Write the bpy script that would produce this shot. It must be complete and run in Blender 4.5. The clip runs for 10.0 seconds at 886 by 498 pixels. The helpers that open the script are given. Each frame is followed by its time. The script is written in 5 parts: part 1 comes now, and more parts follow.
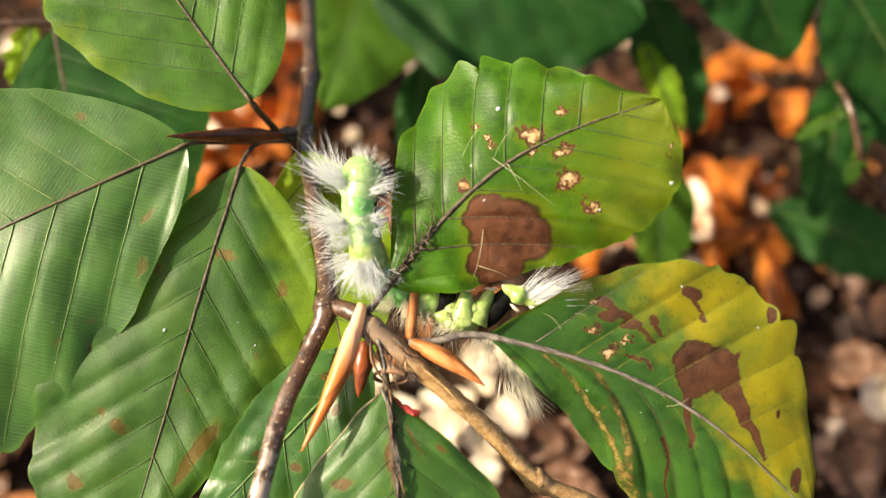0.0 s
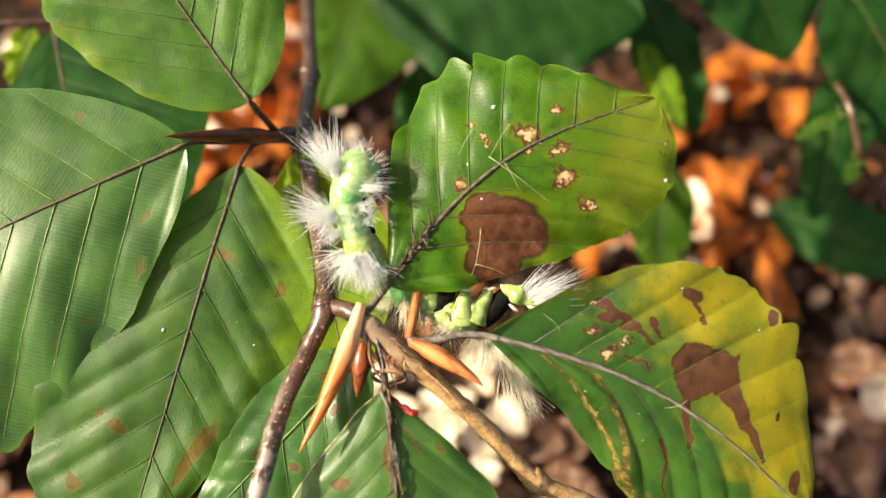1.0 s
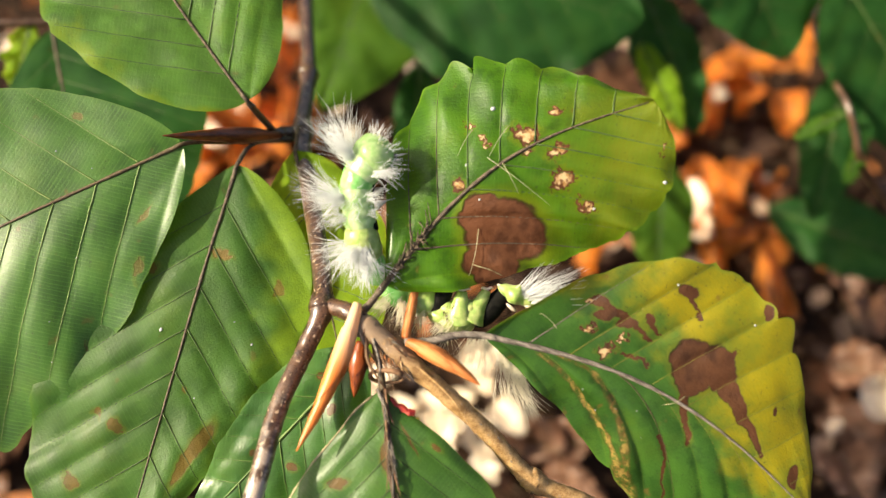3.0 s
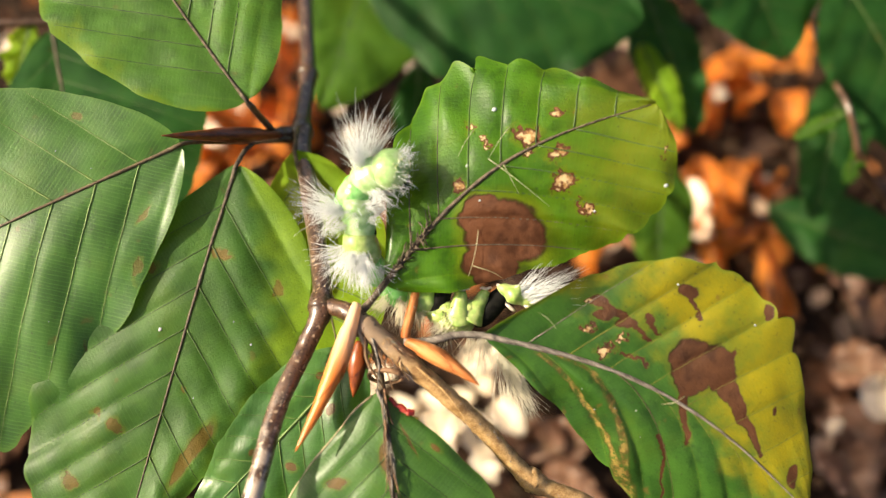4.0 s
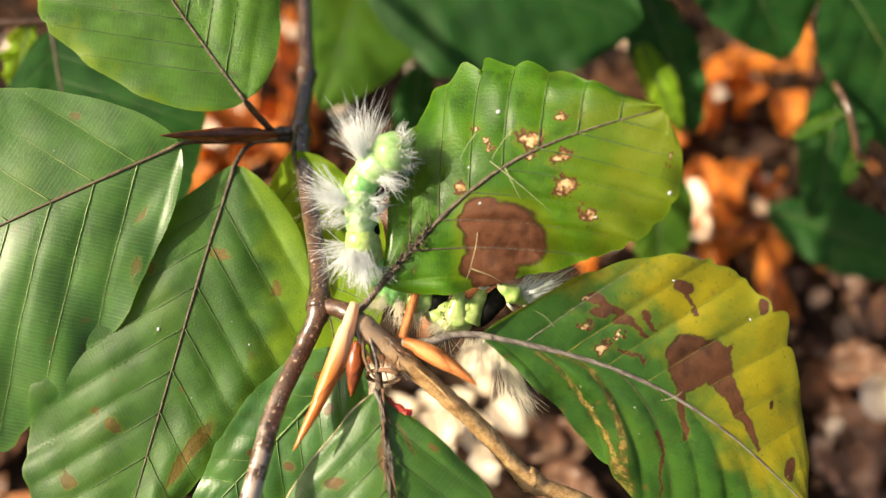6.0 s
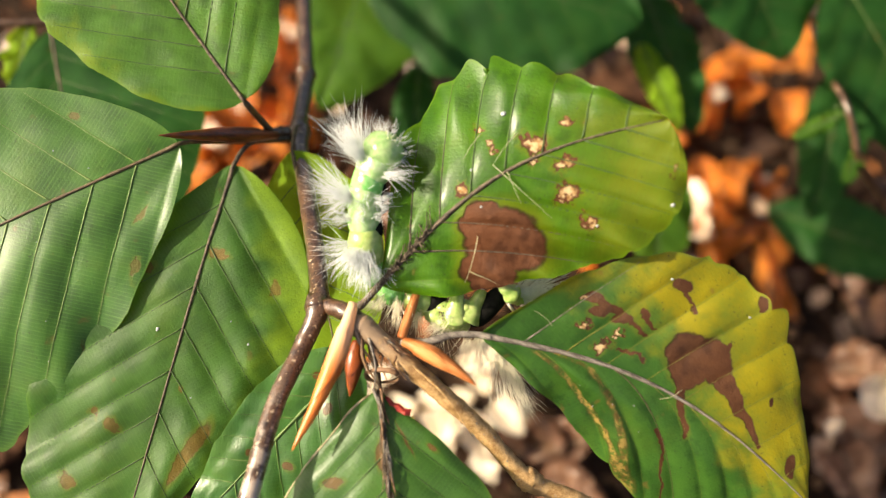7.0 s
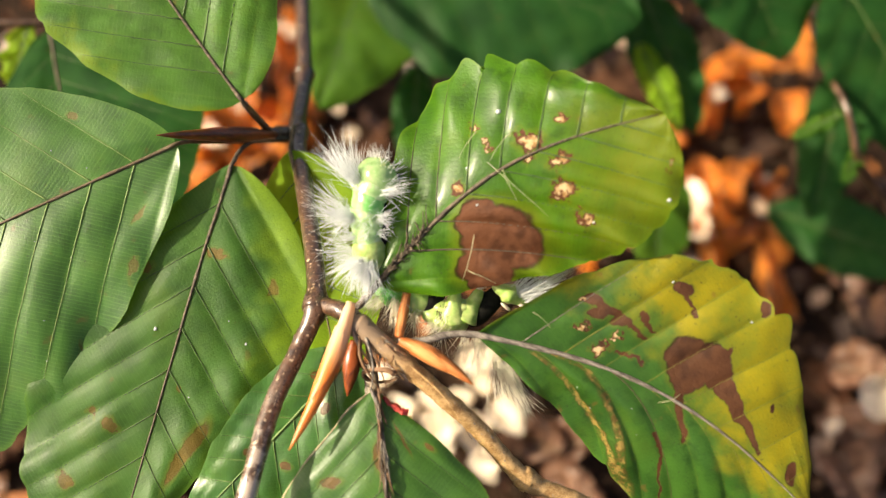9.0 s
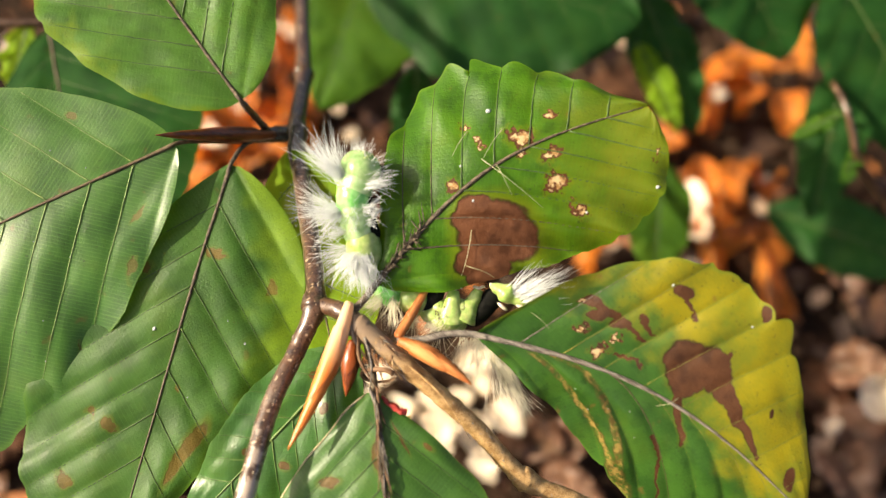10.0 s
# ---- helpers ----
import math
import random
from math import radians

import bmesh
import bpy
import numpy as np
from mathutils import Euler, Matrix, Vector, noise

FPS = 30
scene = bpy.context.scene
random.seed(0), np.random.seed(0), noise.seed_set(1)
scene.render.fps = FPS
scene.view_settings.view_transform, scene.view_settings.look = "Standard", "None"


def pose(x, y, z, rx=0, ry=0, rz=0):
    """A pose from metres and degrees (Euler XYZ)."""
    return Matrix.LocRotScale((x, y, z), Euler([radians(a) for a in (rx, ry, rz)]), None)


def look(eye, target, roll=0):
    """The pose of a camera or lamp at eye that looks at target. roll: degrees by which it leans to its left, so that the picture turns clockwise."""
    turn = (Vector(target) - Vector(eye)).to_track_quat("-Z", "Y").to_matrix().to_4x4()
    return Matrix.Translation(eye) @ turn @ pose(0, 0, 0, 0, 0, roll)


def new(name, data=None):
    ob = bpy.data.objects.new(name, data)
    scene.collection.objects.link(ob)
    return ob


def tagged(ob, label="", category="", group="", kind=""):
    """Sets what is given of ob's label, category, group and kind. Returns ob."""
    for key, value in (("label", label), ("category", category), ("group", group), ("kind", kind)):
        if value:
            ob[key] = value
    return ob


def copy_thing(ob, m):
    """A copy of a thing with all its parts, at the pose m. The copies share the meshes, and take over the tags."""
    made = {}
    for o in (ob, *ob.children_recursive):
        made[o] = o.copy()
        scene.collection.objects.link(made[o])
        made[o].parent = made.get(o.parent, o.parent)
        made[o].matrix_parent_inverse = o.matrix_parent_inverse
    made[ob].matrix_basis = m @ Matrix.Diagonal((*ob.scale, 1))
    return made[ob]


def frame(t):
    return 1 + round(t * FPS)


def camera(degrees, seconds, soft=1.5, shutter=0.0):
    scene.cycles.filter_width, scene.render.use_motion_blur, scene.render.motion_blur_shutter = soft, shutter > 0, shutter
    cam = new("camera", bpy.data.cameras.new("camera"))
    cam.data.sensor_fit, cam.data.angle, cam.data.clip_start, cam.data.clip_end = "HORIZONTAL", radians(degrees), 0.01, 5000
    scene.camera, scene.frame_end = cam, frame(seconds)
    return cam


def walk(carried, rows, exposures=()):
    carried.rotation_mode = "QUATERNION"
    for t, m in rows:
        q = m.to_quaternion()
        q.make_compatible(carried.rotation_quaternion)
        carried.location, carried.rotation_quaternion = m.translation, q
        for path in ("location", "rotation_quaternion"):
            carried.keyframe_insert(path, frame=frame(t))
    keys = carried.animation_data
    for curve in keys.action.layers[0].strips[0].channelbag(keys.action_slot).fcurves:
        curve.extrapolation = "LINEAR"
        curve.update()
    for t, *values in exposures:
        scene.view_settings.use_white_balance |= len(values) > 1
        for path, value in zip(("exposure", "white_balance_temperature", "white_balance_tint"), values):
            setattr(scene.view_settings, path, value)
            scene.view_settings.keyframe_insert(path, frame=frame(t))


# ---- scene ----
# All places on the twig are given in centimetres in the frame of the leaf spray:
# x across, y up along the spray, h out of it; TILT leans the spray against the ground.
TILT = 35.0
GROUND_DROP = 0.248          # height of the spray's origin above the forest floor
SPRAY = pose(0, 0.12045, GROUND_DROP, TILT)

# ---- camera ----
cam = camera(50, 10.0, soft=1.2)
cam.data.dof.use_dof = True
cam.data.dof.focus_distance = 0.218
cam.data.dof.aperture_fstop = 7.0


def drifting(s):
    """The hand-held camera, slid s of its whole drift."""
    return SPRAY @ pose(0.00416 * s, -0.00064 * s, 0.21) @ pose(0, 0, 0, 0.089 * s, 0.405 * s, 0)


walk(cam, [(0, drifting(0)), (0.5, drifting(0.10)), (1, drifting(0.115)), (1.5, drifting(0.16)), (2, drifting(0.21)), (2.5, drifting(0.29)), (4, drifting(0.42)), (4.5, drifting(0.455)),
           (5, drifting(0.52)), (5.5, drifting(0.545)), (7, drifting(0.69)), (7.5, drifting(0.735)), (8, drifting(0.775)), (8.5, drifting(0.825)), (9, drifting(0.89)), (9.5, drifting(0.95)), (10, drifting(1.0))],
     exposures=[(0, 0.84, 7000, 10), (10, 0.84, 7000, 10)])

# ---- light ----
TO_SUN = Vector((-0.80, -0.10, 0.58)).normalized()
world = bpy.data.worlds.new("sky")
scene.world = world
world.use_nodes = True
sky = world.node_tree.nodes.new("ShaderNodeTexSky")
sky.sky_type, sky.sun_disc = "NISHITA", False
sky.air_density, sky.dust_density, sky.ozone_density = 0.7, 5.0, 0.3
sky.sun_elevation = math.asin(TO_SUN.z)
sky.sun_rotation = math.atan2(TO_SUN.x, TO_SUN.y)
world.node_tree.nodes["Background"].inputs["Strength"].default_value = 0.107
world.node_tree.links.new(sky.outputs[0], world.node_tree.nodes["Background"].inputs["Color"])
sun_data = bpy.data.lights.new("sun", "SUN")
sun_data.energy, sun_data.angle, sun_data.color = 5.0, radians(0.6), (1.0, 0.89, 0.69)
sun = new("sun", sun_data)
sun.matrix_world = look(TO_SUN * 5, (0, 0, 0))


# ---- node helpers ----
def node(nt, kind, ins=(), **props):
    """A shader node with its properties; ins maps socket names or numbers to values or sockets."""
    n = nt.nodes.new("ShaderNode" + kind)
    for k, v in props.items():
        setattr(n, k, v)
    for k, v in dict(ins).items():
        if isinstance(v, bpy.types.NodeSocket):
            nt.links.new(v, n.inputs[k])
        else:
            n.inputs[k].default_value = v
    return n


def maths(nt, op, a, b=0.0, c=0.0, clamp=False):
    return node(nt, "Math", {0: a, 1: b, 2: c}, operation=op, use_clamp=clamp).outputs[0]


def blend(nt, f, a, b):
    n = node(nt, "Mix", {0: f, 6: a, 7: b}, data_type="RGBA")
    return n.outputs[2]


def step(nt, x, lo, hi):
    return node(nt, "MapRange", {0: x, 1: lo, 2: hi}, interpolation_type="SMOOTHSTEP").outputs[0]


def fine(nt, scale, detail=3.0, vec=None, rough=0.55, out=0):
    ins = {"Scale": scale, "Detail": detail, "Roughness": rough}
    if vec is not None:
        ins["Vector"] = vec
    return node(nt, "TexNoise", ins).outputs[out]


def rgb(r, g, b):
    return (r, g, b, 1.0)


def material(name):
    m = bpy.data.materials.new(name)
    m.use_nodes = True
    nt = m.node_tree
    return m, nt, nt.nodes["Principled BSDF"], nt.nodes["Material Output"]


def coords(nt):
    return node(nt, "TexCoord").outputs["Object"]


def bump(nt, bsdf, height, strength, distance):
    b = node(nt, "Bump", {"Height": height, "Strength": strength, "Distance": distance})
    nt.links.new(b.outputs[0], bsdf.inputs["Normal"])
    return b.outputs[0]


def stretch_to(nt, at, line):
    """Distance from a stretch on the blade in units of its half width, and the share of its length: line is its start, radii and end."""
    su, sv, ru, rv, eu, ev = line
    way = Vector(((eu - su) / ru, (ev - sv) / rv, 0.0))
    d = node(nt, "VectorMath", {0: at, 1: (su, sv * 0.5 + 0.5, 0.0)}, operation="SUBTRACT").outputs[0]
    d = node(nt, "VectorMath", {0: d, 1: (1 / ru, 2 / rv, 0.0)}, operation="MULTIPLY").outputs[0]
    h = maths(nt, "MULTIPLY", node(nt, "VectorMath", {0: d, 1: way}, operation="DOT_PRODUCT").outputs["Value"], 1 / way.dot(way), clamp=True)
    on = node(nt, "VectorMath", {0: way, "Scale": h}, operation="SCALE").outputs[0]
    return node(nt, "VectorMath", {0: node(nt, "VectorMath", {0: d, 1: on}, operation="SUBTRACT").outputs[0]}, operation="LENGTH").outputs["Value"], h


def leaf_material(name, dark, light, glow, trans=0.3, gloss=0.40, turn=None, turned=None, spots=(), windows=(), brown=(0.13, 0.05, 0.022), speckle=0.6,
                  coat=0.2, fine_veins=0.35, spec=0.5, gilt=(), wander=0.7, streaks=(), fade=1.0, mottle=0.35, quilt=0.3, patchy=0.62, coat_rough=0.30):
    """A leaf's skin. turn: (weight along, weight across, from, to) where it turns to the colour turned;
    spots: withered patches (along, across, radius along, radius across), wander: how ragged they are;
    streaks: tapering ones (along, across, radius along, radius across, along and across of the end); gilt: golden withered seams (start, end, radius along, radius across)."""
    m, nt, bsdf, out = material(name)
    uv = node(nt, "UVMap", uv_map="blade").outputs[0]
    vein = node(nt, "UVMap", uv_map="vein").outputs[0]
    obj = coords(nt)
    sep = node(nt, "SeparateXYZ", {0: uv})
    u, v = sep.outputs[0], sep.outputs[1]
    big = fine(nt, 70.0, 3.0, obj)
    small = fine(nt, 900.0, 2.0, obj)
    cloud = maths(nt, "ADD", maths(nt, "MULTIPLY", big, 0.7), maths(nt, "MULTIPLY", fine(nt, 330.0, 4.0, obj, 0.7), 0.3))
    col = blend(nt, step(nt, cloud, 0.40, 0.60), rgb(*dark), rgb(*light))
    mott = maths(nt, "MULTIPLY", step(nt, fine(nt, 210.0, 6.0, obj, 0.75), 0.50, 0.66), mottle)
    col = blend(nt, mott, col, rgb(dark[0] * 0.62, dark[1] * 0.66, dark[2] * 0.7))
    blotchy = maths(nt, "MULTIPLY", step(nt, fine(nt, 38.0, 6.0, obj, 0.75), 0.52, 0.68), 0.55)
    col = blend(nt, blotchy, col, rgb(light[0] * 1.5, light[1] * 1.02, light[2] * 0.8))
    tr = blend(nt, step(nt, big, 0.35, 0.68), rgb(*[0.8 * c for c in glow]), rgb(*glow))
    if turn:
        w = maths(nt, "ADD", maths(nt, "MULTIPLY", u, turn[0]), maths(nt, "MULTIPLY", v, turn[1]))
        w = maths(nt, "ADD", w, maths(nt, "MULTIPLY", maths(nt, "SUBTRACT", fine(nt, 120.0, 4.0, obj), 0.5), 0.45))
        f = maths(nt, "MULTIPLY", step(nt, w, turn[2], turn[3]), node(nt, "MapRange", {0: fine(nt, 60.0, 5.0, obj, 0.7), 1: 0.35, 2: 0.60, 3: patchy, 4: 1.0}).outputs[0])
        col = blend(nt, f, col, rgb(*turned))
        tr = blend(nt, f, tr, rgb(*[min(1, 1.5 * c) for c in turned]))
    # the net of small veins between the side veins
    vs = node(nt, "SeparateXYZ", {0: vein})
    ladder = node(nt, "TexWave", {"Vector": node(nt, "CombineXYZ", {0: vs.outputs[1], 1: maths(nt, "MULTIPLY", vs.outputs[0], 0.12), 2: 0.0}).outputs[0],
                                  "Scale": 3.4, "Distortion": 5.0, "Detail": 3.0, "Detail Scale": 1.6}, wave_type="BANDS", bands_direction="X").outputs["Fac"]
    cell = node(nt, "TexVoronoi", {"Vector": obj, "Scale": 1100.0}, feature="DISTANCE_TO_EDGE").outputs["Distance"]
    line = maths(nt, "MULTIPLY", step(nt, ladder, 0.86, 1.0), fine_veins)
    col = blend(nt, line, col, rgb(min(1, light[0] * 1.7 + 0.02), min(1, light[1] * 1.45 + 0.02), light[2] * 1.6 + 0.01))
    # pale seams along the side veins
    ph = maths(nt, "FRACT", vs.outputs[0])
    near = maths(nt, "ABSOLUTE", maths(nt, "SUBTRACT", ph, 0.5))
    seam = step(nt, near, 0.455, 0.5)
    col = blend(nt, maths(nt, "MULTIPLY", seam, 0.35), col, rgb(light[0] * 1.5 + 0.03, light[1] * 1.25 + 0.02, light[2] * 1.3))
    if gilt:
        shift = node(nt, "VectorMath", {0: node(nt, "TexNoise", {"Vector": obj, "Scale": 420.0, "Detail": 4.0}).outputs["Color"], 1: (0.5, 0.5, 0.5)}, operation="SUBTRACT").outputs[0]
        spot = node(nt, "VectorMath", {0: shift, 1: (0.030, 0.045, 0.0), 2: uv}, operation="MULTIPLY_ADD").outputs[0]
        seamed = None
        for su, sv, eu, ev, ru, rv in gilt:
            d = stretch_to(nt, spot, (su, sv, ru, rv, eu, ev))[0]
            seamed = d if seamed is None else maths(nt, "MINIMUM", seamed, d)
        band = maths(nt, "MULTIPLY", step(nt, seamed, 1.15, 0.55), node(nt, "MapRange", {0: fine(nt, 900.0, 5.0, obj, 0.7), 1: 0.42, 2: 0.54, 3: 0.08, 4: 0.9}).outputs[0])
        col = blend(nt, band, col, blend(nt, step(nt, fine(nt, 480.0, 3.0, obj), 0.42, 0.58), rgb(0.13, 0.068, 0.018), rgb(0.34, 0.22, 0.06)))
        col = blend(nt, maths(nt, "MULTIPLY", maths(nt, "MULTIPLY", step(nt, seamed, 0.55, 0.9), step(nt, seamed, 1.3, 1.0)), 0.35), col, rgb(0.06, 0.028, 0.008))
    # the thin pale rim
    edge = step(nt, maths(nt, "ABSOLUTE", maths(nt, "SUBTRACT", v, 0.5)), 0.484, 0.498)
    col = blend(nt, maths(nt, "MULTIPLY", edge, 0.4), col, rgb(min(1, light[0] * 2.6), min(1, light[1] * 1.7), light[2] * 1.5))
    # dots of dirt
    dots = step(nt, fine(nt, 1500.0, 1.0, obj), 0.69, 0.74)
    col = blend(nt, maths(nt, "MULTIPLY", dots, speckle), col, rgb(0.02, 0.022, 0.01))
    rust = maths(nt, "MULTIPLY", step(nt, fine(nt, 190.0, 2.0, obj), 0.70, 0.76), speckle)
    col = blend(nt, maths(nt, "MULTIPLY", rust, 0.6), col, rgb(0.16, 0.07, 0.02))
    height = maths(nt, "ADD", maths(nt, "MULTIPLY", ladder, -0.09), maths(nt, "MULTIPLY", step(nt, cell, 0.0, 0.22), quilt))
    height = maths(nt, "ADD", height, maths(nt, "MULTIPLY", big, 1.2))
    rough = maths(nt, "ADD", gloss, maths(nt, "MULTIPLY", small, 0.16))
    coatv = coat
    if spots:
        warp = node(nt, "VectorMath", {0: node(nt, "TexNoise", {"Vector": obj, "Scale": 260.0, "Detail": 3.0}).outputs["Color"], 1: (0.5, 0.5, 0.5)}, operation="SUBTRACT").outputs[0]
        warp = node(nt, "VectorMath", {0: warp, 1: (0.055 * wander, 0.11 * wander, 0.0)}, operation="MULTIPLY").outputs[0]
        crisp = node(nt, "VectorMath", {0: node(nt, "TexNoise", {"Vector": obj, "Scale": 900.0, "Detail": 2.0}).outputs["Color"], 1: (0.5, 0.5, 0.5)}, operation="SUBTRACT").outputs[0]
        warp = node(nt, "VectorMath", {0: crisp, 1: (0.010, 0.020, 0.0), 2: warp}, operation="MULTIPLY_ADD").outputs[0]
        broad = node(nt, "VectorMath", {0: node(nt, "TexNoise", {"Vector": obj, "Scale": 85.0, "Detail": 1.0}).outputs["Color"], 1: (0.5, 0.5, 0.5)}, operation="SUBTRACT").outputs[0]
        warp = node(nt, "VectorMath", {0: broad, 1: (0.05 * wander, 0.12 * wander, 0.0), 2: warp}, operation="MULTIPLY_ADD").outputs[0]
        at = node(nt, "VectorMath", {0: uv, 1: warp}, operation="ADD").outputs[0]
        def nearest(places, at):
            dist = None
            for su, sv, ru, rv in places:
                d = node(nt, "VectorMath", {0: at, 1: (su, sv * 0.5 + 0.5, 0.0)}, operation="SUBTRACT").outputs[0]
                d = node(nt, "VectorMath", {0: d, 1: (1 / ru, 2 / rv, 0.0)}, operation="MULTIPLY").outputs[0]
                d = node(nt, "VectorMath", {0: d}, operation="LENGTH").outputs["Value"]
                dist = d if dist is None else maths(nt, "MINIMUM", dist, d)
            return dist
        ragged = node(nt, "VectorMath", {0: crisp, 1: (0.035, 0.08, 0.0), 2: at}, operation="MULTIPLY_ADD").outputs[0]
        dist = nearest(spots, at)
        if windows:
            dist = maths(nt, "MINIMUM", dist, nearest(windows, ragged))
        for su, sv, ru, rv, eu, ev in streaks:
            d, h = stretch_to(nt, at, (su, sv, ru, rv, eu, ev))
            dist = maths(nt, "MINIMUM", dist, maths(nt, "ADD", d, maths(nt, "MULTIPLY", h, 0.72)))
        dead = maths(nt, "MULTIPLY", step(nt, dist, 1.06, 0.94), fade)
        halo = maths(nt, "MULTIPLY", step(nt, dist, 1.55, 1.0), 0.45)
        col = blend(nt, halo, col, rgb(light[0] * 2.6 + 0.05, light[1] * 1.15 + 0.02, light[2] * 0.7))
        rim = maths(nt, "MULTIPLY", step(nt, dist, 1.10, 1.0), step(nt, dist, 0.90, 1.0))
        grain = fine(nt, 380.0, 4.0, obj)
        bcol = blend(nt, step(nt, grain, 0.35, 0.62), rgb(*[0.6 * c for c in brown]), rgb(*[1.3 * c for c in brown]))
        bcol = blend(nt, maths(nt, "MULTIPLY", step(nt, big, 0.42, 0.62), 0.5), bcol, rgb(brown[0] * 1.6, brown[1] * 1.45, brown[2] * 1.2))
        col = blend(nt, dead, col, bcol)
        col = blend(nt, maths(nt, "MULTIPLY", rim, 0.85 * fade), col, rgb(0.030, 0.013, 0.005))
        tr = blend(nt, dead, tr, rgb(0.2, 0.06, 0.02))
        if windows:
            # gnawed to the skin: the thin middle is straw-coloured
            bare = maths(nt, "MULTIPLY", step(nt, nearest(windows, ragged), 0.76, 0.46), step(nt, fine(nt, 700.0, 3.0, obj), 0.36, 0.48))
            col = blend(nt, bare, col, blend(nt, step(nt, small, 0.4, 0.6), rgb(0.34, 0.18, 0.06), rgb(0.66, 0.50, 0.27)))
            tr = blend(nt, bare, tr, rgb(0.7, 0.45, 0.2))
        rough = maths(nt, "ADD", rough, maths(nt, "MULTIPLY", dead, 0.12))
        height = maths(nt, "ADD", height, maths(nt, "MULTIPLY", dead, maths(nt, "SUBTRACT", maths(nt, "MULTIPLY", fine(nt, 300.0, 5.0, obj, 0.7), 5.0), 3.5)))
        coatv = maths(nt, "MULTIPLY", maths(nt, "SUBTRACT", 1.0, dead), coat)
    nt.links.new(col, bsdf.inputs["Base Color"])
    nt.links.new(rough, bsdf.inputs["Roughness"])
    bsdf.inputs["Coat Roughness"].default_value = coat_rough
    bsdf.inputs["Specular IOR Level"].default_value = spec
    if isinstance(coatv, float):
        bsdf.inputs["Coat Weight"].default_value = coatv
    else:
        nt.links.new(coatv, bsdf.inputs["Coat Weight"])
    height = maths(nt, "ADD", height, maths(nt, "MULTIPLY", fine(nt, 420.0, 4.0, obj, 0.6), 0.9))
    nrm = bump(nt, bsdf, height, 0.30, 0.0003)
    thin = node(nt, "BsdfTranslucent", {"Color": tr, "Normal": nrm})
    mix = node(nt, "MixShader", {0: trans, 1: bsdf.outputs[0], 2: thin.outputs[0]})
    nt.links.new(mix.outputs[0], out.inputs["Surface"])
    return m


def rough_material(name, a, b, scale, rough=0.7, relief=0.5, distance=0.001, stretch=(1, 1, 1), trans=0.0, flecks=None, spec=0.4, coat=0.0, end_tint=None):
    """Bark, bud scales, soil: two colours mixed by grain of that scale, with relief; flecks: a third colour in small dots."""
    m, nt, bsdf, out = material(name)
    vec = node(nt, "VectorMath", {0: coords(nt), 1: stretch}, operation="MULTIPLY").outputs[0]
    n1 = fine(nt, scale, 5.0, vec, 0.65)
    n2 = fine(nt, scale * 5.5, 3.0, vec)
    f = maths(nt, "ADD", maths(nt, "MULTIPLY", n1, 0.7), maths(nt, "MULTIPLY", n2, 0.3))
    col = blend(nt, step(nt, f, 0.36, 0.64), rgb(*a), rgb(*b))
    if flecks:
        col = blend(nt, step(nt, fine(nt, scale * 2.2, 1.0, coords(nt)), 0.66, 0.70), col, rgb(*flecks))
    if end_tint:                            # a torn tint towards one end (papery on the bud, painted glare on the twig): colour, from, to, axis, how torn
        old = step(nt, node(nt, "SeparateXYZ", {0: coords(nt)}).outputs[end_tint[3]], end_tint[1], end_tint[2])
        blotchy = step(nt, fine(nt, 190.0, 5.0, coords(nt), 0.7), end_tint[4], end_tint[4] + 0.09)
        col = blend(nt, maths(nt, "MULTIPLY", maths(nt, "MULTIPLY", old, blotchy), 0.85), col, rgb(*end_tint[0]))
    nt.links.new(col, bsdf.inputs["Base Color"])
    nt.links.new(maths(nt, "ADD", rough - 0.12, maths(nt, "MULTIPLY", n2, 0.24)), bsdf.inputs["Roughness"])
    bsdf.inputs["Specular IOR Level"].default_value = spec
    bsdf.inputs["Coat Weight"].default_value, bsdf.inputs["Coat Roughness"].default_value = coat, 0.30
    nrm = bump(nt, bsdf, f, relief, distance)
    if trans:
        thin = node(nt, "BsdfTranslucent", {"Color": rgb(*[min(1, 1.6 * c) for c in b]), "Normal": nrm})
        mix = node(nt, "MixShader", {0: trans, 1: bsdf.outputs[0], 2: thin.outputs[0]})
        nt.links.new(mix.outputs[0], out.inputs["Surface"])
    return m


# ---- materials ----
GLOW = (0.24, 0.48, 0.03)
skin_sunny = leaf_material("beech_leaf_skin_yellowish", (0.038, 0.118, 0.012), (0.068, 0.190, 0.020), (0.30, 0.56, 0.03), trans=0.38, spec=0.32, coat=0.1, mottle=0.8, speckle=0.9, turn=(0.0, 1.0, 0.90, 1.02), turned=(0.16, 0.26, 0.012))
skin_left = leaf_material("beech_leaf_skin_speckled", (0.025, 0.092, 0.010), (0.049, 0.155, 0.016), GLOW, speckle=0.9, coat=0.35, gloss=0.38, mottle=0.6, quilt=0.2,
                          fine_veins=0.85, spots=[(0.202, -0.71, 0.013, 0.05), (0.156, 0.54, 0.02, 0.03), (0.435, 0.93, 0.018, 0.03), (0.22, 0.90, 0.016, 0.05)], brown=(0.12, 0.055, 0.015), fade=0.5)
